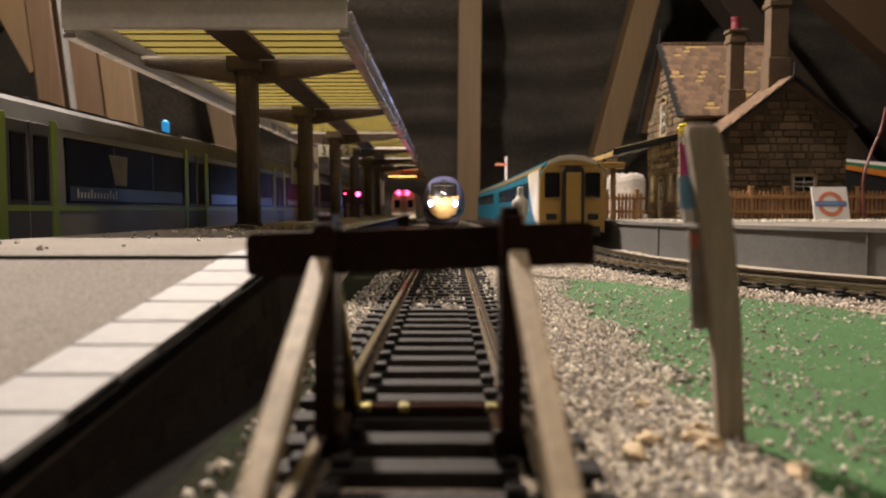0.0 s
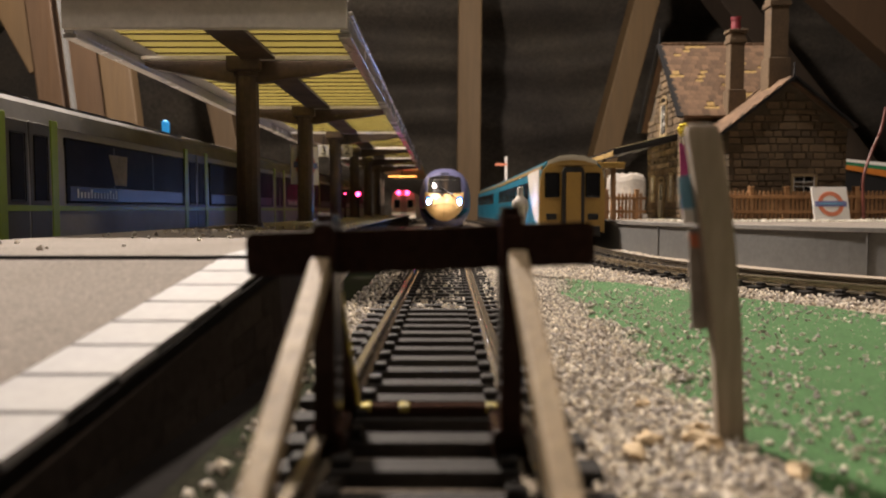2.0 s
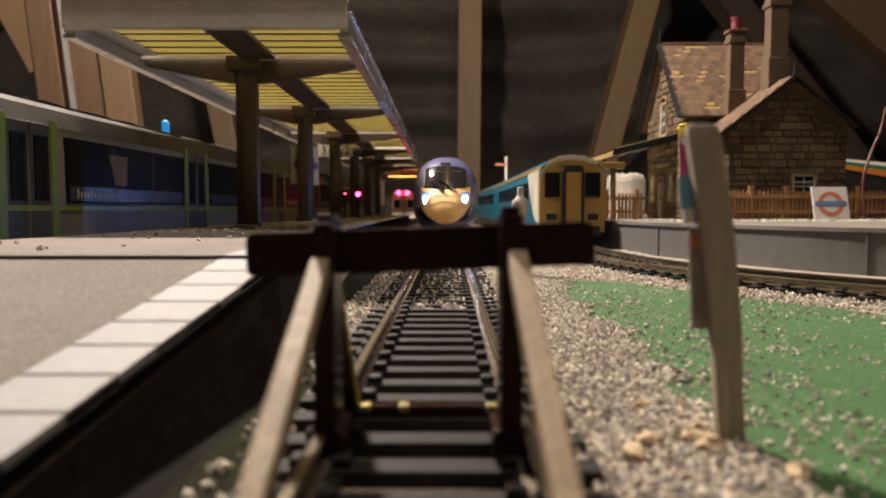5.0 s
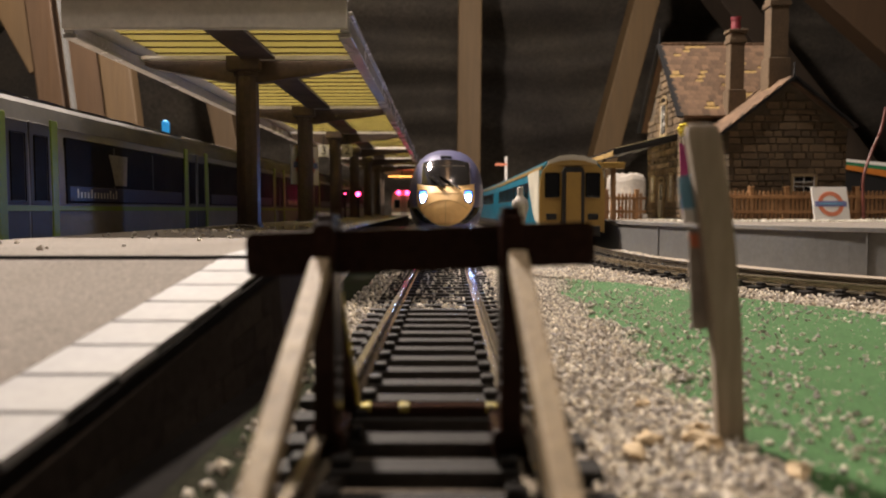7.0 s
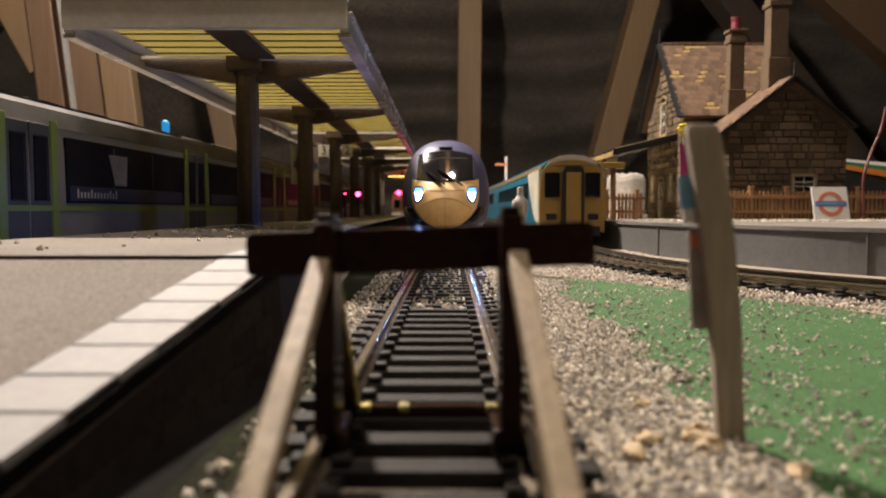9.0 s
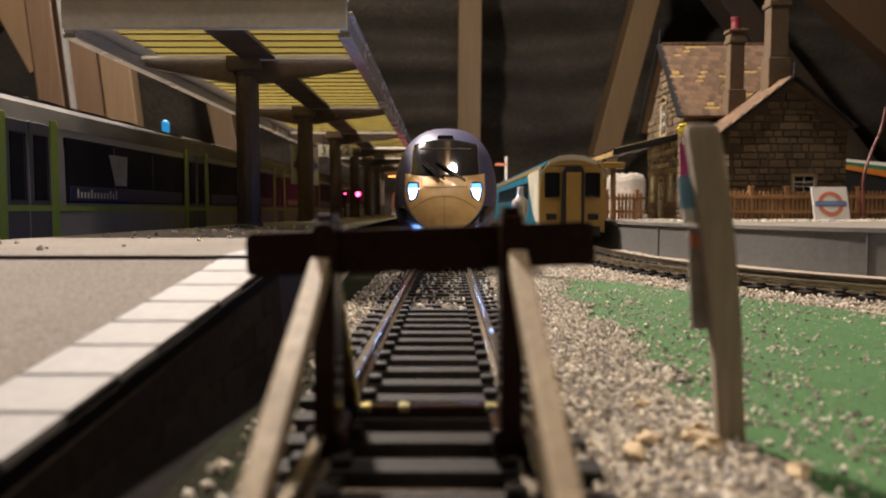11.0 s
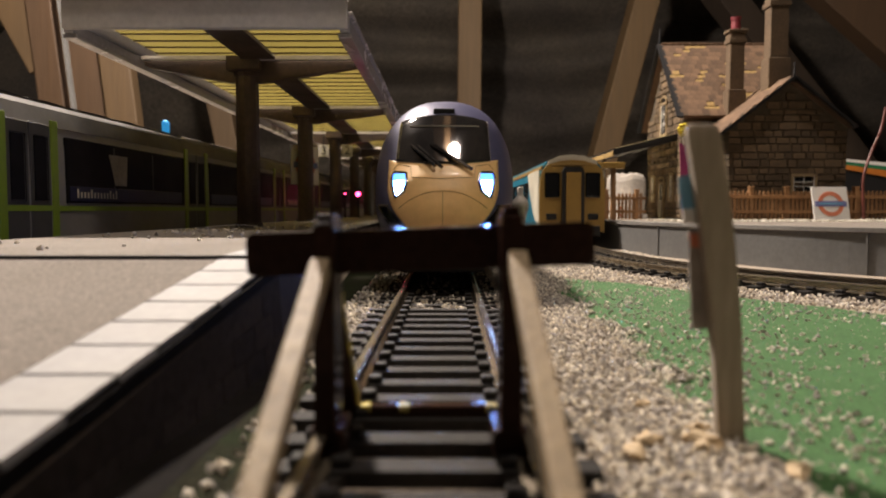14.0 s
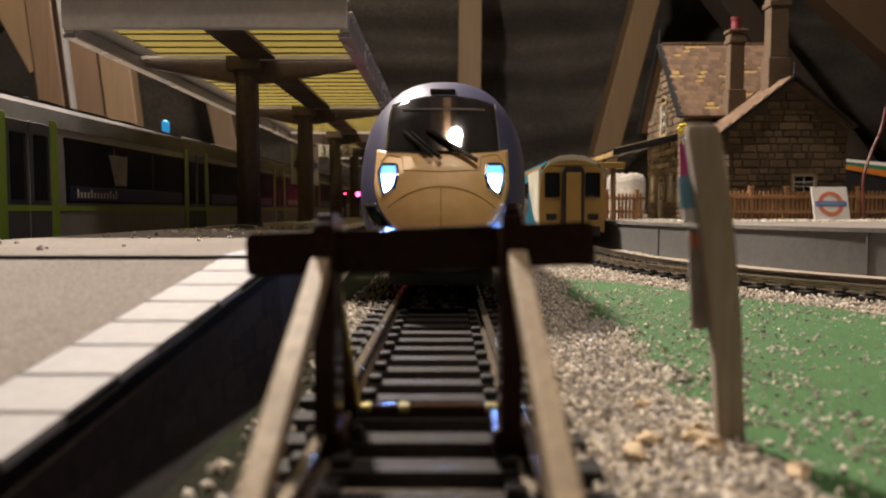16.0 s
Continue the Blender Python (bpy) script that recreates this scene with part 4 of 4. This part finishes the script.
def blockwork(parent, m, width, height, keep, seed):
    """Coursed stones on a face: x along it, -y outwards, z up, all from the pose m."""
    rnd = random.Random(seed)
    z = 0.3
    while z < height:
        h = rnd.choice((3.4, 4.2, 5.2))
        x = -rnd.uniform(0, 4)
        while x < width:
            w = rnd.choice((4.5, 6.0, 8.5, 11.0))
            a, b = max(x, 0.2), min(x + w, width - 0.2)
            if b - a > 2.0 and keep(a, b, z, z + h):
                key = (round(b - a, 1), h)
                if key not in BLOCKS:
                    BLOCKS[key] = shared("stone", rough_block(key[0] - 0.5, h - 0.5, 1.2), "stone")
                piece("stone", BLOCKS[key], m @ mm((a + b) / 2, rnd.uniform(0.0, 0.6), z + h / 2, rnd.uniform(-3, 3), 0, rnd.uniform(-3, 3)), parent)
            x += w
        z += h


def slates(parent, origin, along, up, length, rise, seed, gold):
    """Overlapping slates on a slope, from the eaves' corner."""
    rnd = random.Random(seed)
    along, up = Vector(along).normalized(), Vector(up).normalized()
    n = along.cross(up).normalized()
    if n.z < 0:
        n = -n
    rot = Matrix((along, up, n)).transposed().to_4x4()
    tilt = Matrix.Rotation(radians(4), 4, "X")
    rows, cols = int(rise / 4.6), int(length / 4.9)
    for j in range(rows):
        for i in range(cols + 1):
            x = (i + 0.5 * (j % 2)) * 4.9 + 0.2
            if x > length - 1.5:
                continue
            p = Vector(origin) + along * (x + 2) + up * (j * 4.6 + 2.4) + n * 0.55
            if i == 0 and j % 2:
                q = p - along * 2.3 - n * 0.1
                piece("slate", SLATE, Matrix.Translation(q * MM) @ rot @ tilt, parent)
            piece("slate", SLATE_GOLD if rnd.random() < gold else SLATE, Matrix.Translation(p * MM) @ rot @ tilt, parent)


SLATE = shared("slate", box(B(), -2.35, 2.35, -2.9, 2.9, -0.25, 0.25), "slate")
SLATE_GOLD = shared("slate", box(B(), -2.35, 2.35, -2.9, 0.4, -0.2, 0.42), "goldslate")


def sash(parent, m, w, h, arched=False):
    """A small window: stone surround, white bars, dark pane; x along the wall, -y outwards."""
    fr = B()
    for a, b, c, d in ((-w / 2 - 1.6, -w / 2, -1.5, h + 1.2), (w / 2, w / 2 + 1.6, -1.5, h + 1.2), (-w / 2 - 1.6, w / 2 + 1.6, h, h + 1.8), (-w / 2 - 1.9, w / 2 + 1.9, -1.8, 0)):
        box(fr, a, b, -1.2, 0.1, c, d, 0.15)
    if arched:
        for k in range(6):
            a0, a1 = math.pi * k / 6, math.pi * (k + 1) / 6
            beam(fr, (math.cos(a0) * (w / 2 + 0.8), -0.6, h + 0.8 + math.sin(a0) * w * 0.45), (math.cos(a1) * (w / 2 + 0.8), -0.6, h + 0.8 + math.sin(a1) * w * 0.45), 1.2, 1.5, up=(0, 1, 0))
    win = part("window", fr, "strut", parent, "pale stone window surround")
    win.matrix_basis = m
    part("pane", box(B(), -w / 2, w / 2, -0.5, 0.0, 0, h + (w * 0.4 if arched else 0)), "glassdark", win)
    bars = B()
    for q in (0.33, 0.66):
        box(bars, -w / 2, w / 2, -0.8, -0.45, h * q - 0.2, h * q + 0.2)
    box(bars, -0.2, 0.2, -0.8, -0.45, 0, h)
    box(bars, -w / 2, -w / 2 + 0.5, -0.8, -0.45, 0, h)
    box(bars, w / 2 - 0.5, w / 2, -0.8, -0.45, 0, h)
    part("glazing_bar", bars, "white", win)


def station():
    t = thing("station_house", "dark sandstone model station house with slate roofs and chimneys", "house")
    part("wall", prism(B(), [(480, 16.2), (480, 90), (520, 138), (560, 90), (560, 16.2)], 162, 231, "x"), "mortar", t)
    part("annexe_wall", prism(B(), [(176, 16.2), (250, 16.2), (250, 74), (213, 101), (176, 74)], 440, 479.8, "y"), "mortar", t)
    # stones of the annexe gable, its side and the main gable
    blockwork(t, mm(176, 440, 16.2), 74, 85, lambda a, b, c, d: d < 57.5 or d < 57.5 + 27 * (1 - max(abs(a - 37), abs(b - 37)) / 37), 3)
    blockwork(t, mm(162, 560, 16.2, 0, 0, -90), 80, 121, lambda a, b, c, d: not (30 < (a + b) / 2 < 50 and 58 < (c + d) / 2 < 92) and (d < 73 or d < 73 + 48 * (1 - max(abs(a - 40), abs(b - 40)) / 40)), 4)
    blockwork(t, mm(162, 480, 16.2), 14, 73, lambda a, b, c, d: True, 5)
    blockwork(t, mm(176, 480, 74.5), 55, 15, lambda a, b, c, d: True, 6)
    blockwork(t, mm(176, 479.8, 16.2, 0, 0, -90), 39, 57, lambda a, b, c, d: True, 7)
    # roofs: boards, slates on the slopes in view, dark bargeboards
    r = part("roof", prism(B(), [(472, 84.5), (474, 83.6), (520, 139.5), (566, 83.6), (568, 84.5), (520, 142)], 158, 235, "x"), "slate", t)
    slates(r, (158, 472.6, 85.2), (1, 0, 0), (0, 48, 57.2), 77, 74, 1, 0.11)
    ridge = B()
    for k in range(15):
        box(ridge, 158.5 + k * 5.1, 163.2 + k * 5.1, 518.6, 521.4, 141.6, 143.6, 0.3)
    part("ridge_tile", ridge, "slate", r)
    barge = B()
    beam(barge, (157.2, 471.5, 84), (157.2, 520, 142), 1.4, 4.2, up=(1, 0, 0))
    beam(barge, (157.2, 568.5, 84), (157.2, 520, 142), 1.4, 4.2, up=(1, 0, 0))
    cyl(barge, (157.2, 520, 140), (157.2, 520, 154), 0.9, 0.3, 8)
    part("bargeboard", barge, "black", t, "black bargeboard with finial")
    r2 = part("annexe_roof", prism(B(), [(168, 68.5), (213, 103.6), (250.5, 74.4), (250.5, 72.7), (213, 101.4), (168, 66.8)], 434, 480, "y"), "slate", t)
    slates(r2, (168.4, 479, 69), (0, -1, 0), (45, 0, 35.1), 46, 56, 2, 0.05)
    barge = B()
    for s in (-1, 1):
        beam(barge, (213 + (38.5 if s > 0 else -46), 433.2, 72.9 if s > 0 else 67), (213, 433.2, 102.9), 1.6, 4.4, up=(0, 1, 0))
    cyl(barge, (213, 433.2, 100), (213, 433.2, 112), 0.8, 0.3, 8)
    part("annexe_bargeboard", barge, "black", t, "black bargeboard with finial")
    for x, y, w, za, zb, pot in ((193.5, 474, 9.6, 82, 141, True), (212.5, 457, 11.5, 99, 160, False)):
        c = B()
        box(c, x - w * 0.62, x + w * 0.62, y - w * 0.5, y + w * 0.5, za - 14, za + 20, 0.6)
        box(c, x - w / 2, x + w / 2, y - w * 0.4, y + w * 0.4, za + 20, zb - 9, 0.5)
        box(c, x - w * 0.6, x + w * 0.6, y - w * 0.5, y + w * 0.5, zb - 9, zb - 6, 0.5)
        box(c, x - w * 0.52, x + w * 0.52, y - w * 0.43, y + w * 0.43, zb - 6, zb - 2, 0.4)
        box(c, x - w * 0.66, x + w * 0.66, y - w * 0.55, y + w * 0.55, zb - 2, zb, 0.5)
        ch = part("chimney", c, "chimneystone", t, "brown stone chimney stack")
        p = B()
        cyl(p, (x, y, zb), (x, y, zb + 8), 3.2, 2.6, 14)
        cyl(p, (x, y, zb + 6.5), (x, y, zb + 8.4), 3.3, 3.3, 14)
        part("chimney_pot", p, "red" if pot else "column", ch, "red chimney pot" if pot else "")
    side = mm(161.6, 520, 0, 0, 0, -90)
    sash(t, side @ mm(0, 0, 78), 12, 21, True)
    for o in (-24, 20):
        sash(t, side @ mm(o, 0, 30), 6, 17, False)
    sash(t, side @ mm(-2, 0, 17.5), 9, 24, True)
    sash(t, mm(223.5, 439.6, 34), 13, 9, False)
    dr = part("door_panel", box(B(), -6.6, 2.6, -1.9, -0.9, 16.3, 30, 0.2), "card", t, "pale grey lower door panel")
    dr.matrix_basis = side
    # platform awning
    aw = thing("platform_awning", "dark framed platform awning with pale glazed panels", "awning")
    fr = B()
    beam(fr, (118, 490, 62.5), (162, 490, 73), 2.4, 4.4)
    beam(fr, (118, 600, 62.5), (162, 600, 73), 2.4, 4.4)
    for u in (0.02, 0.33, 0.66, 0.97):
        beam(fr, (118 + 44 * u, 489, 62.5 + 10.5 * u), (118 + 44 * u, 601, 62.5 + 10.5 * u), 2.6, 4.0)
    part("frame", fr, "black", aw)
    for u in (0.05, 0.36, 0.69):
        pb = B()
        for v in (0, 1):
            y0 = 491.5 + 54.5 * v
            loft(pb, [[(118 + 44 * q, y0, 64.4 + 10.5 * q), (118 + 44 * q, y0 + 52.5, 64.4 + 10.5 * q), (118 + 44 * q, y0 + 52.5, 65 + 10.5 * q), (118 + 44 * q, y0, 65 + 10.5 * q)] for q in (u, u + 0.27)])
        part("roof_panel", pb, "palesheet", aw, "pale awning panel")
    part("valance", box(B(), 116.6, 117.8, 489, 601, 59.5, 63, 0.3), "goldslate", aw, "yellowish valance board")
    for y in (535, 592):
        part("awning_post", cyl(B(), (121, y, 16.2), (121, y, 61), 1.5, 1.3, 10), "black", aw)
    # fences
    picket = shared("picket", prism(B(), [(-0.75, 0), (0.75, 0), (0.75, 16.6), (0, 18), (-0.75, 16.6)], -0.4, 0.4, "y"), "fence")
    for x0, x1, y, base, label in ((164, 345, 425, 16.2, "brown picket fence on the platform"), (111, 138, 482, 16.2, "short brown picket fence by the house")):
        f = thing("picket_fence", label, "fence")
        for z in (4.2, 13.2):
            part("rail", box(B(), x0, x1, y - 1.5, y - 0.45, base + z, base + z + 2.0, 0.2), "fence", f)
        n = int((x1 - x0) / 2.5)
        for i in range(n):
            piece("picket", picket, mm(x0 + 1.2 + i * 2.5, y, base), f)
        for i in range(int((x1 - x0) / 21) + 1):
            part("post", box(box(B(), x0 + i * 21 - 1.3, x0 + i * 21 + 1.3, y - 1.2, y + 2, base, base + 19.4, 0.25), x0 + i * 21 - 1.6, x0 + i * 21 + 1.6, y - 1.5, y + 2.3, base + 19.4, base + 20.4, 0.25), "fence", f)


def roundel(m, size, label, back=None):
    """A white board with a red ring and a blue bar; the bar's faint lettering is a pale line."""
    t = thing("station_sign", label, "sign", m, group="ring signs")
    part("board", box(B(), -size / 2, size / 2, 0, 0.8, 0, size, 0.15), "white", t)
    bm = B()
    c, ro, ri, n = size * 0.5, size * 0.36, size * 0.245, 40
    rings = []
    for k in range(n + 1):
        a = 2 * math.pi * k / n
        x, z = math.cos(a), math.sin(a)
        rings.append([(x * ri, -0.25, c + z * ri), (x * ro, -0.25, c + z * ro), (x * ro, 0.02, c + z * ro), (x * ri, 0.02, c + z * ri)])
    loft(bm, rings, caps=False)
    part("ring", bm, "ring", t, "faded red ring")
    bar = part("bar", box(B(), -size * 0.44, size * 0.44, -0.4, -0.1, c - size * 0.075, c + size * 0.075), "bar", t, "blue bar")
    part("lettering", box(B(), -size * 0.33, size * 0.33, -0.5, -0.38, c - size * 0.02, c + size * 0.025), "lightblue", bar)
    return t


def number_sign(x, y, z, text, label):
    t = thing("platform_number_sign", label, "sign", mm(x, y, z), group="platform number signs")
    part("board", box(B(), -4, 4, 0, 0.7, -4.6, 4.6, 0.15), "white", t)
    cu = bpy.data.curves.new("numeral", "FONT")
    cu.body, cu.size, cu.align_x, cu.align_y, cu.extrude = text, 0.0088, "CENTER", "CENTER", 0.00008
    tmp = new("numeral", cu)
    bpy.context.view_layer.update()
    data = bpy.data.meshes.new_from_object(tmp.evaluated_get(bpy.context.evaluated_depsgraph_get()))
    bpy.data.objects.remove(tmp)
    data.materials.clear()
    data.materials.append(M["ink"])
    ob = new("numeral", data)
    ob.parent = t
    ob.matrix_basis = mm(0, -0.12, 0, 90, 0, 0)
    part("hanger", box(B(), -0.4, 0.4, 0.1, 0.6, 4.6, 14, 0.05), "black", t)


def clutter():
    roundel(mm(217.4, 394, 16.3, -16, 0, 0), 20, "white station sign with red ring leaning by the fence")
    roundel(mm(-81.5, 420.5, 37.5, 0, 0, 58), 23, "white station sign with red ring fixed behind a column")
    roundel(mm(126, 500, 16.3, 0, 0, 50), 10, "small white station sign beside the track")
    number_sign(-90.7, 540, 67.5, "3", "white platform number three sign under the canopy")
    number_sign(-72.8, 540, 67.5, "2", "white platform number two sign under the canopy")
    # flower on a banner pole
    t = thing("banner_pole", "thin pole with magenta banner and yellow flower head", "banner", mm(115, 335, 16.2, 0, -2.5, 0))
    part("pole", cyl(B(), (0, 0, 0), (0, 0, 44), 0.7, 0.5, 8), "postwood", t)
    part("banner", prism(B(), [(-1.6, 5), (0.6, 5), (2.0, 36), (-2.2, 38)], -0.9, -0.6, "y"), "pink", t, "magenta cloth banner")
    fl = B()
    for k in range(9):
        a = 2 * math.pi * k / 9
        cyl(fl, (0, 0, 44), (2.6 * math.cos(a), -0.8 + 0.7 * math.sin(3 * a), 44 + 2.9 * math.sin(a)), 0.5, 0.9, 7)
    bmesh.ops.create_icosphere(fl, subdivisions=2, radius=1.5, matrix=Matrix.Translation((0, -0.6, 44)))
    part("flower", fl, "brightyellow", t, "bright yellow petals")
    # pale bottle-shaped ornament
    bm = B()
    rings = []
    for z, r in ((0, 2.6), (0.6, 3.0), (14, 2.2), (19, 1.8), (21.3, 2.2), (22.8, 2.75), (24.4, 2.9), (25.8, 2.5), (26.8, 1.4), (27.5, 1.05), (30, 1.0), (30.3, 0.8)):
        rings.append([(r * math.cos(a * math.pi / 10), r * math.sin(a * math.pi / 10), z) for a in range(20)])
    loft(bm, rings)
    o = tagged(part("bottle", bm, "pale", smooth=True), "small pale round-bodied flask standing between the tracks", "bottle")
    o.matrix_basis = mm(26.0, 238, 0)
    # white tub behind the fence
    bm = B()
    rings = []
    for z, r in ((0, 12), (8, 13), (22, 13.8), (33, 13.4), (37, 11.5), (38.5, 7)):
        rings.append([((r + 0.9 * math.sin(a * 1.3)) * math.cos(a * math.pi / 14), r * 0.5 * math.sin(a * math.pi / 14), z + (1.5 * math.sin(a * 0.9) if z > 29 else 0)) for a in range(28)])
    loft(bm, rings)
    o = tagged(part("paper_bag", bm, "pale"), "crumpled white paper bag behind the fence", "bag")
    o.matrix_basis = mm(166, 642, 16.2) @ Matrix.Diagonal((1.3, 1, 1, 1))
    # semaphore beyond the railcars
    t = thing("semaphore_signal", "white semaphore post with red arm", "signal", mm(97, 1090, 16.2))
    part("post", cyl(B(), (0, 0, 0), (0, 0, 88), 2.4, 1.8, 10), "white", t)
    part("arm", box(B(), -17, 1, -2.8, -2.0, 74, 78, 0.2), "ring", t, "red signal arm")
    # blue-capped stick behind the carriages
    t = thing("capped_stick", "thin stick with bright blue rounded cap", "stick", mm(-166, 426, 2))
    part("shaft", cyl(B(), (0, 0, -2), (0, 0, 64), 1.6, 1.6, 12), "postwood", t)
    cp = B()
    cyl(cp, (0, 0, 60), (0, 0, 72), 2.2, 2.2, 16)
    bmesh.ops.create_uvsphere(cp, u_segments=16, v_segments=8, radius=2.2, matrix=Matrix.Translation((0, 0, 72)))
    part("cap", cp, "bluelamp", t, "glowing blue cap")
    # red signals under the canopy
    for x, y, z, k in ((-74.4, 622, 36.8, 2.0), (-88.5, 640, 37.4, 0.7)):
        t = thing("platform_signal", "slim platform signal showing red", "signal", mm(x, y, 15.7), group="red signals")
        part("post", cyl(B(), (0, 0, 0), (0, 0, z - 16.2 + 3), 0.9, 0.9, 10), "black", t)
        part("head", box(B(), -2.6, 2.6, -1.4, 1.4, z - 19.6, z - 12, 0.4), "black", t)
        lamp = B()
        bmesh.ops.create_uvsphere(lamp, u_segments=14, v_segments=8, radius=k, matrix=Matrix.Translation((0, -1.6, z - 16.2)))
        part("lamp", lamp, "redlamp", t, "lit red lamp")
    # tail of a train far down the line
    t = thing("tail_carriage", "pale model carriage end with two red tail lamps", "model train", mm(-60, 1080, RAILTOP))
    part("body", prism(B(), DMU_RING, 0, 240, "y"), "cream", t)
    for s in (-1, 1):
        part("end_window", box(B(), s * 10 - 4, s * 10 + 4, -0.4, 0.2, 22, 34, 0.4), "glassdark", t)
        lamp = B()
        bmesh.ops.create_uvsphere(lamp, u_segments=14, v_segments=8, radius=3.0, matrix=Matrix.Translation((s * 6.6 - 1, -1.0, 45)))
        part("tail_lamp", lamp, "redlamp", t, "lit red tail lamp")
    part("end_door", box(B(), -4.5, 4.5, -0.5, 0.2, 8, 40, 0.4), "card", t)
    bogie(t, 40)
    bogie(t, 200)
    # far footbridge-like roof, warm under its lamps
    t = thing("far_canopy", "orange-lit canopy at the far platform end", "canopy")
    part("roof", prism(B(), [(-92, 80), (-30, 80), (-34, 94), (-88, 94)], 1000, 1330, "y"), "dmuyellow", t)
    part("lamp_strip", box(B(), -80, -40, 1040, 1044, 71, 72.5, 0.3), "amber", t, "amber lamp strip")
    for x in (-90, -86):
        part("post", box(B(), x - 1, x + 1, 1020, 1022, 15.7 if x < -88 else 0.0, 80, 0.2), "column", t)
    part("lamp_hanger", box(B(), -61, -59, 1041, 1043, 72.5, 80, 0.1), "column", t)
    # striped train behind the house
    t = thing("striped_carriage", "white, green and orange striped model carriage", "model train", mm(345, 610, 20.2))
    part("body", prism(B(), [(0, 2), (240, 2), (240, 39), (42, 39), (0, 44)], 0.2, 36, "y"), "black", t)
    part("roof", prism(B(), [(0, 44.1), (42, 39.1), (240, 39.1), (240, 42.3), (42, 42.3), (0, 46)], -0.6, 37, "y"), "white", t, "white roof")
    part("green_stripe", prism(B(), [(0, 41.3), (42, 35.5), (240, 35.5), (240, 38.6), (42, 38.6), (0, 43.7)], -0.6, 0.1, "y"), "darkgreen", t)
    part("orange_stripe", prism(B(), [(0, 37.5), (42, 29.5), (240, 29.5), (240, 35.3), (42, 35.3), (0, 41.1)], -0.7, 0.1, "y"), "orange", t)
    part("underframe", box(B(), 5, 90, 6, 30, -9, 2, 0.2), "under", t)
    # dark red cable
    bm = B()
    pts = curve([Vector(p) for p in ((249, 418, 16.2), (248, 418, 30), (248.5, 419, 42), (253, 420, 56), (258.5, 420, 70), (261, 420, 83))], 6)
    for a, b in zip(pts, pts[1:]):
        cyl(bm, a, b, 0.85, 0.85, 8)
    tagged(part("cable", bm, "darkred"), "dark red cable end sticking up by the fence", "cable")
    # yellow beam beside the railcar
    t = thing("yellow_beam", "yellow wooden beam on a post beside the railcar", "beam", mm(0, 0, 0))
    part("rail", box(B(), 96, 116, 452, 460, 49, 53, 0.4), "dmuyellow", t)
    part("post", box(B(), 108, 111, 454.5, 457.5, 16.2, 49, 0.3), "fence", t)
    # stray hairs lying on the platform
    for pts in (((-70, 184, 15.8), (-64, 190, 17.6), (-57, 196, 18.4), (-50, 199, 17.4), (-46, 196, 15.8)), ((-46.5, 196, 15.75), (-46.8, 197, 18.6), (-46.2, 198, 20.6), (-47.0, 199, 22.2))):
        bm = B()
        line = curve([Vector(p) for p in pts], 8)
        for a, b in zip(line, line[1:]):
            cyl(bm, a, b, 0.07, 0.07, 5)
        tagged(part("hair", bm, "pale"), "fine pale stray hair curling up from the platform", "hair", group="stray hairs")
    # white grit along the east platform's edge
    rnd = random.Random(21)
    spots = []
    for _ in range(1500):
        x = rnd.uniform(120, 330)
        y = rnd.uniform(372, 424)
        if y > 300:
            spots.append((x, y, 16.5, rnd.uniform(0.5, 1.2)))
    stones("platform_grit", "whitish grit along the platform edge", spots, "cream")


# ---- build ----
shell()
timbers()
track("main model railway track on black plastic sleepers", MAIN, 7.1)
track("curving model railway track beside the east platform", EAST, 7.1)
track("model railway track at the far platform end", [(-60, 1050), (-60, 1200), (-62, 1360)], 9.0)
track("model railway track under the suburban carriages", WEST, 9.0)
platform_west()
ramp()
platform_east()
canopy()
buffer_stop()
stick()
POWER_CAR = lead_car()
TRAILER = trailer_car()
first = emu_car()
copy_thing(first, mm(-127.4, 392, RAILTOP, 0, 0, -1.2))
copy_thing(first, mm(-121.8, 656, RAILTOP, 0, 0, 0))
# pale patch laid on the window band as a painted reflection
part("window_reflection", prism(B(), [(117, 37.5), (130, 37.5), (129, 27), (121, 27)], 18.72, 18.85, "x"), "card", first, "pale patch painting a reflection on the window")
front = dmu_car(True)
front.matrix_basis = mm(73, 402, RAILTOP)
rear = dmu_car(False)
rear.matrix_basis = mm(73, 704, RAILTOP, 0, 0, 1.0)
station()
clutter()
ground_cover()


# ---- what moves ----
def motions():
    rows = [(0, 0.2, 635), (0.5, 0.35, 604), (1, 0.5, 573), (1.5, 0.65, 543), (2, 0.8, 513), (3, 1.0, 464), (4, 1.1, 427), (6.5, 1.2, 360), (8, 1.0, 319), (9, 0.8, 294),
            (11.5, 0.4, 234), (12.5, 0.2, 208.5), (13.5, 0.0, 187), (14.5, -0.2, 169), (15.2, -0.3, 158), (16, -0.4, 146)]
    walk(POWER_CAR, [(t, mm(x, y - 4, RAILTOP - 0.6, 0, 0, -1.0)) for t, x, y in rows])
    walk(TRAILER, [(t, mm(x + 2.5, y - 4, RAILTOP)) for t, x, y in rows])


motions()
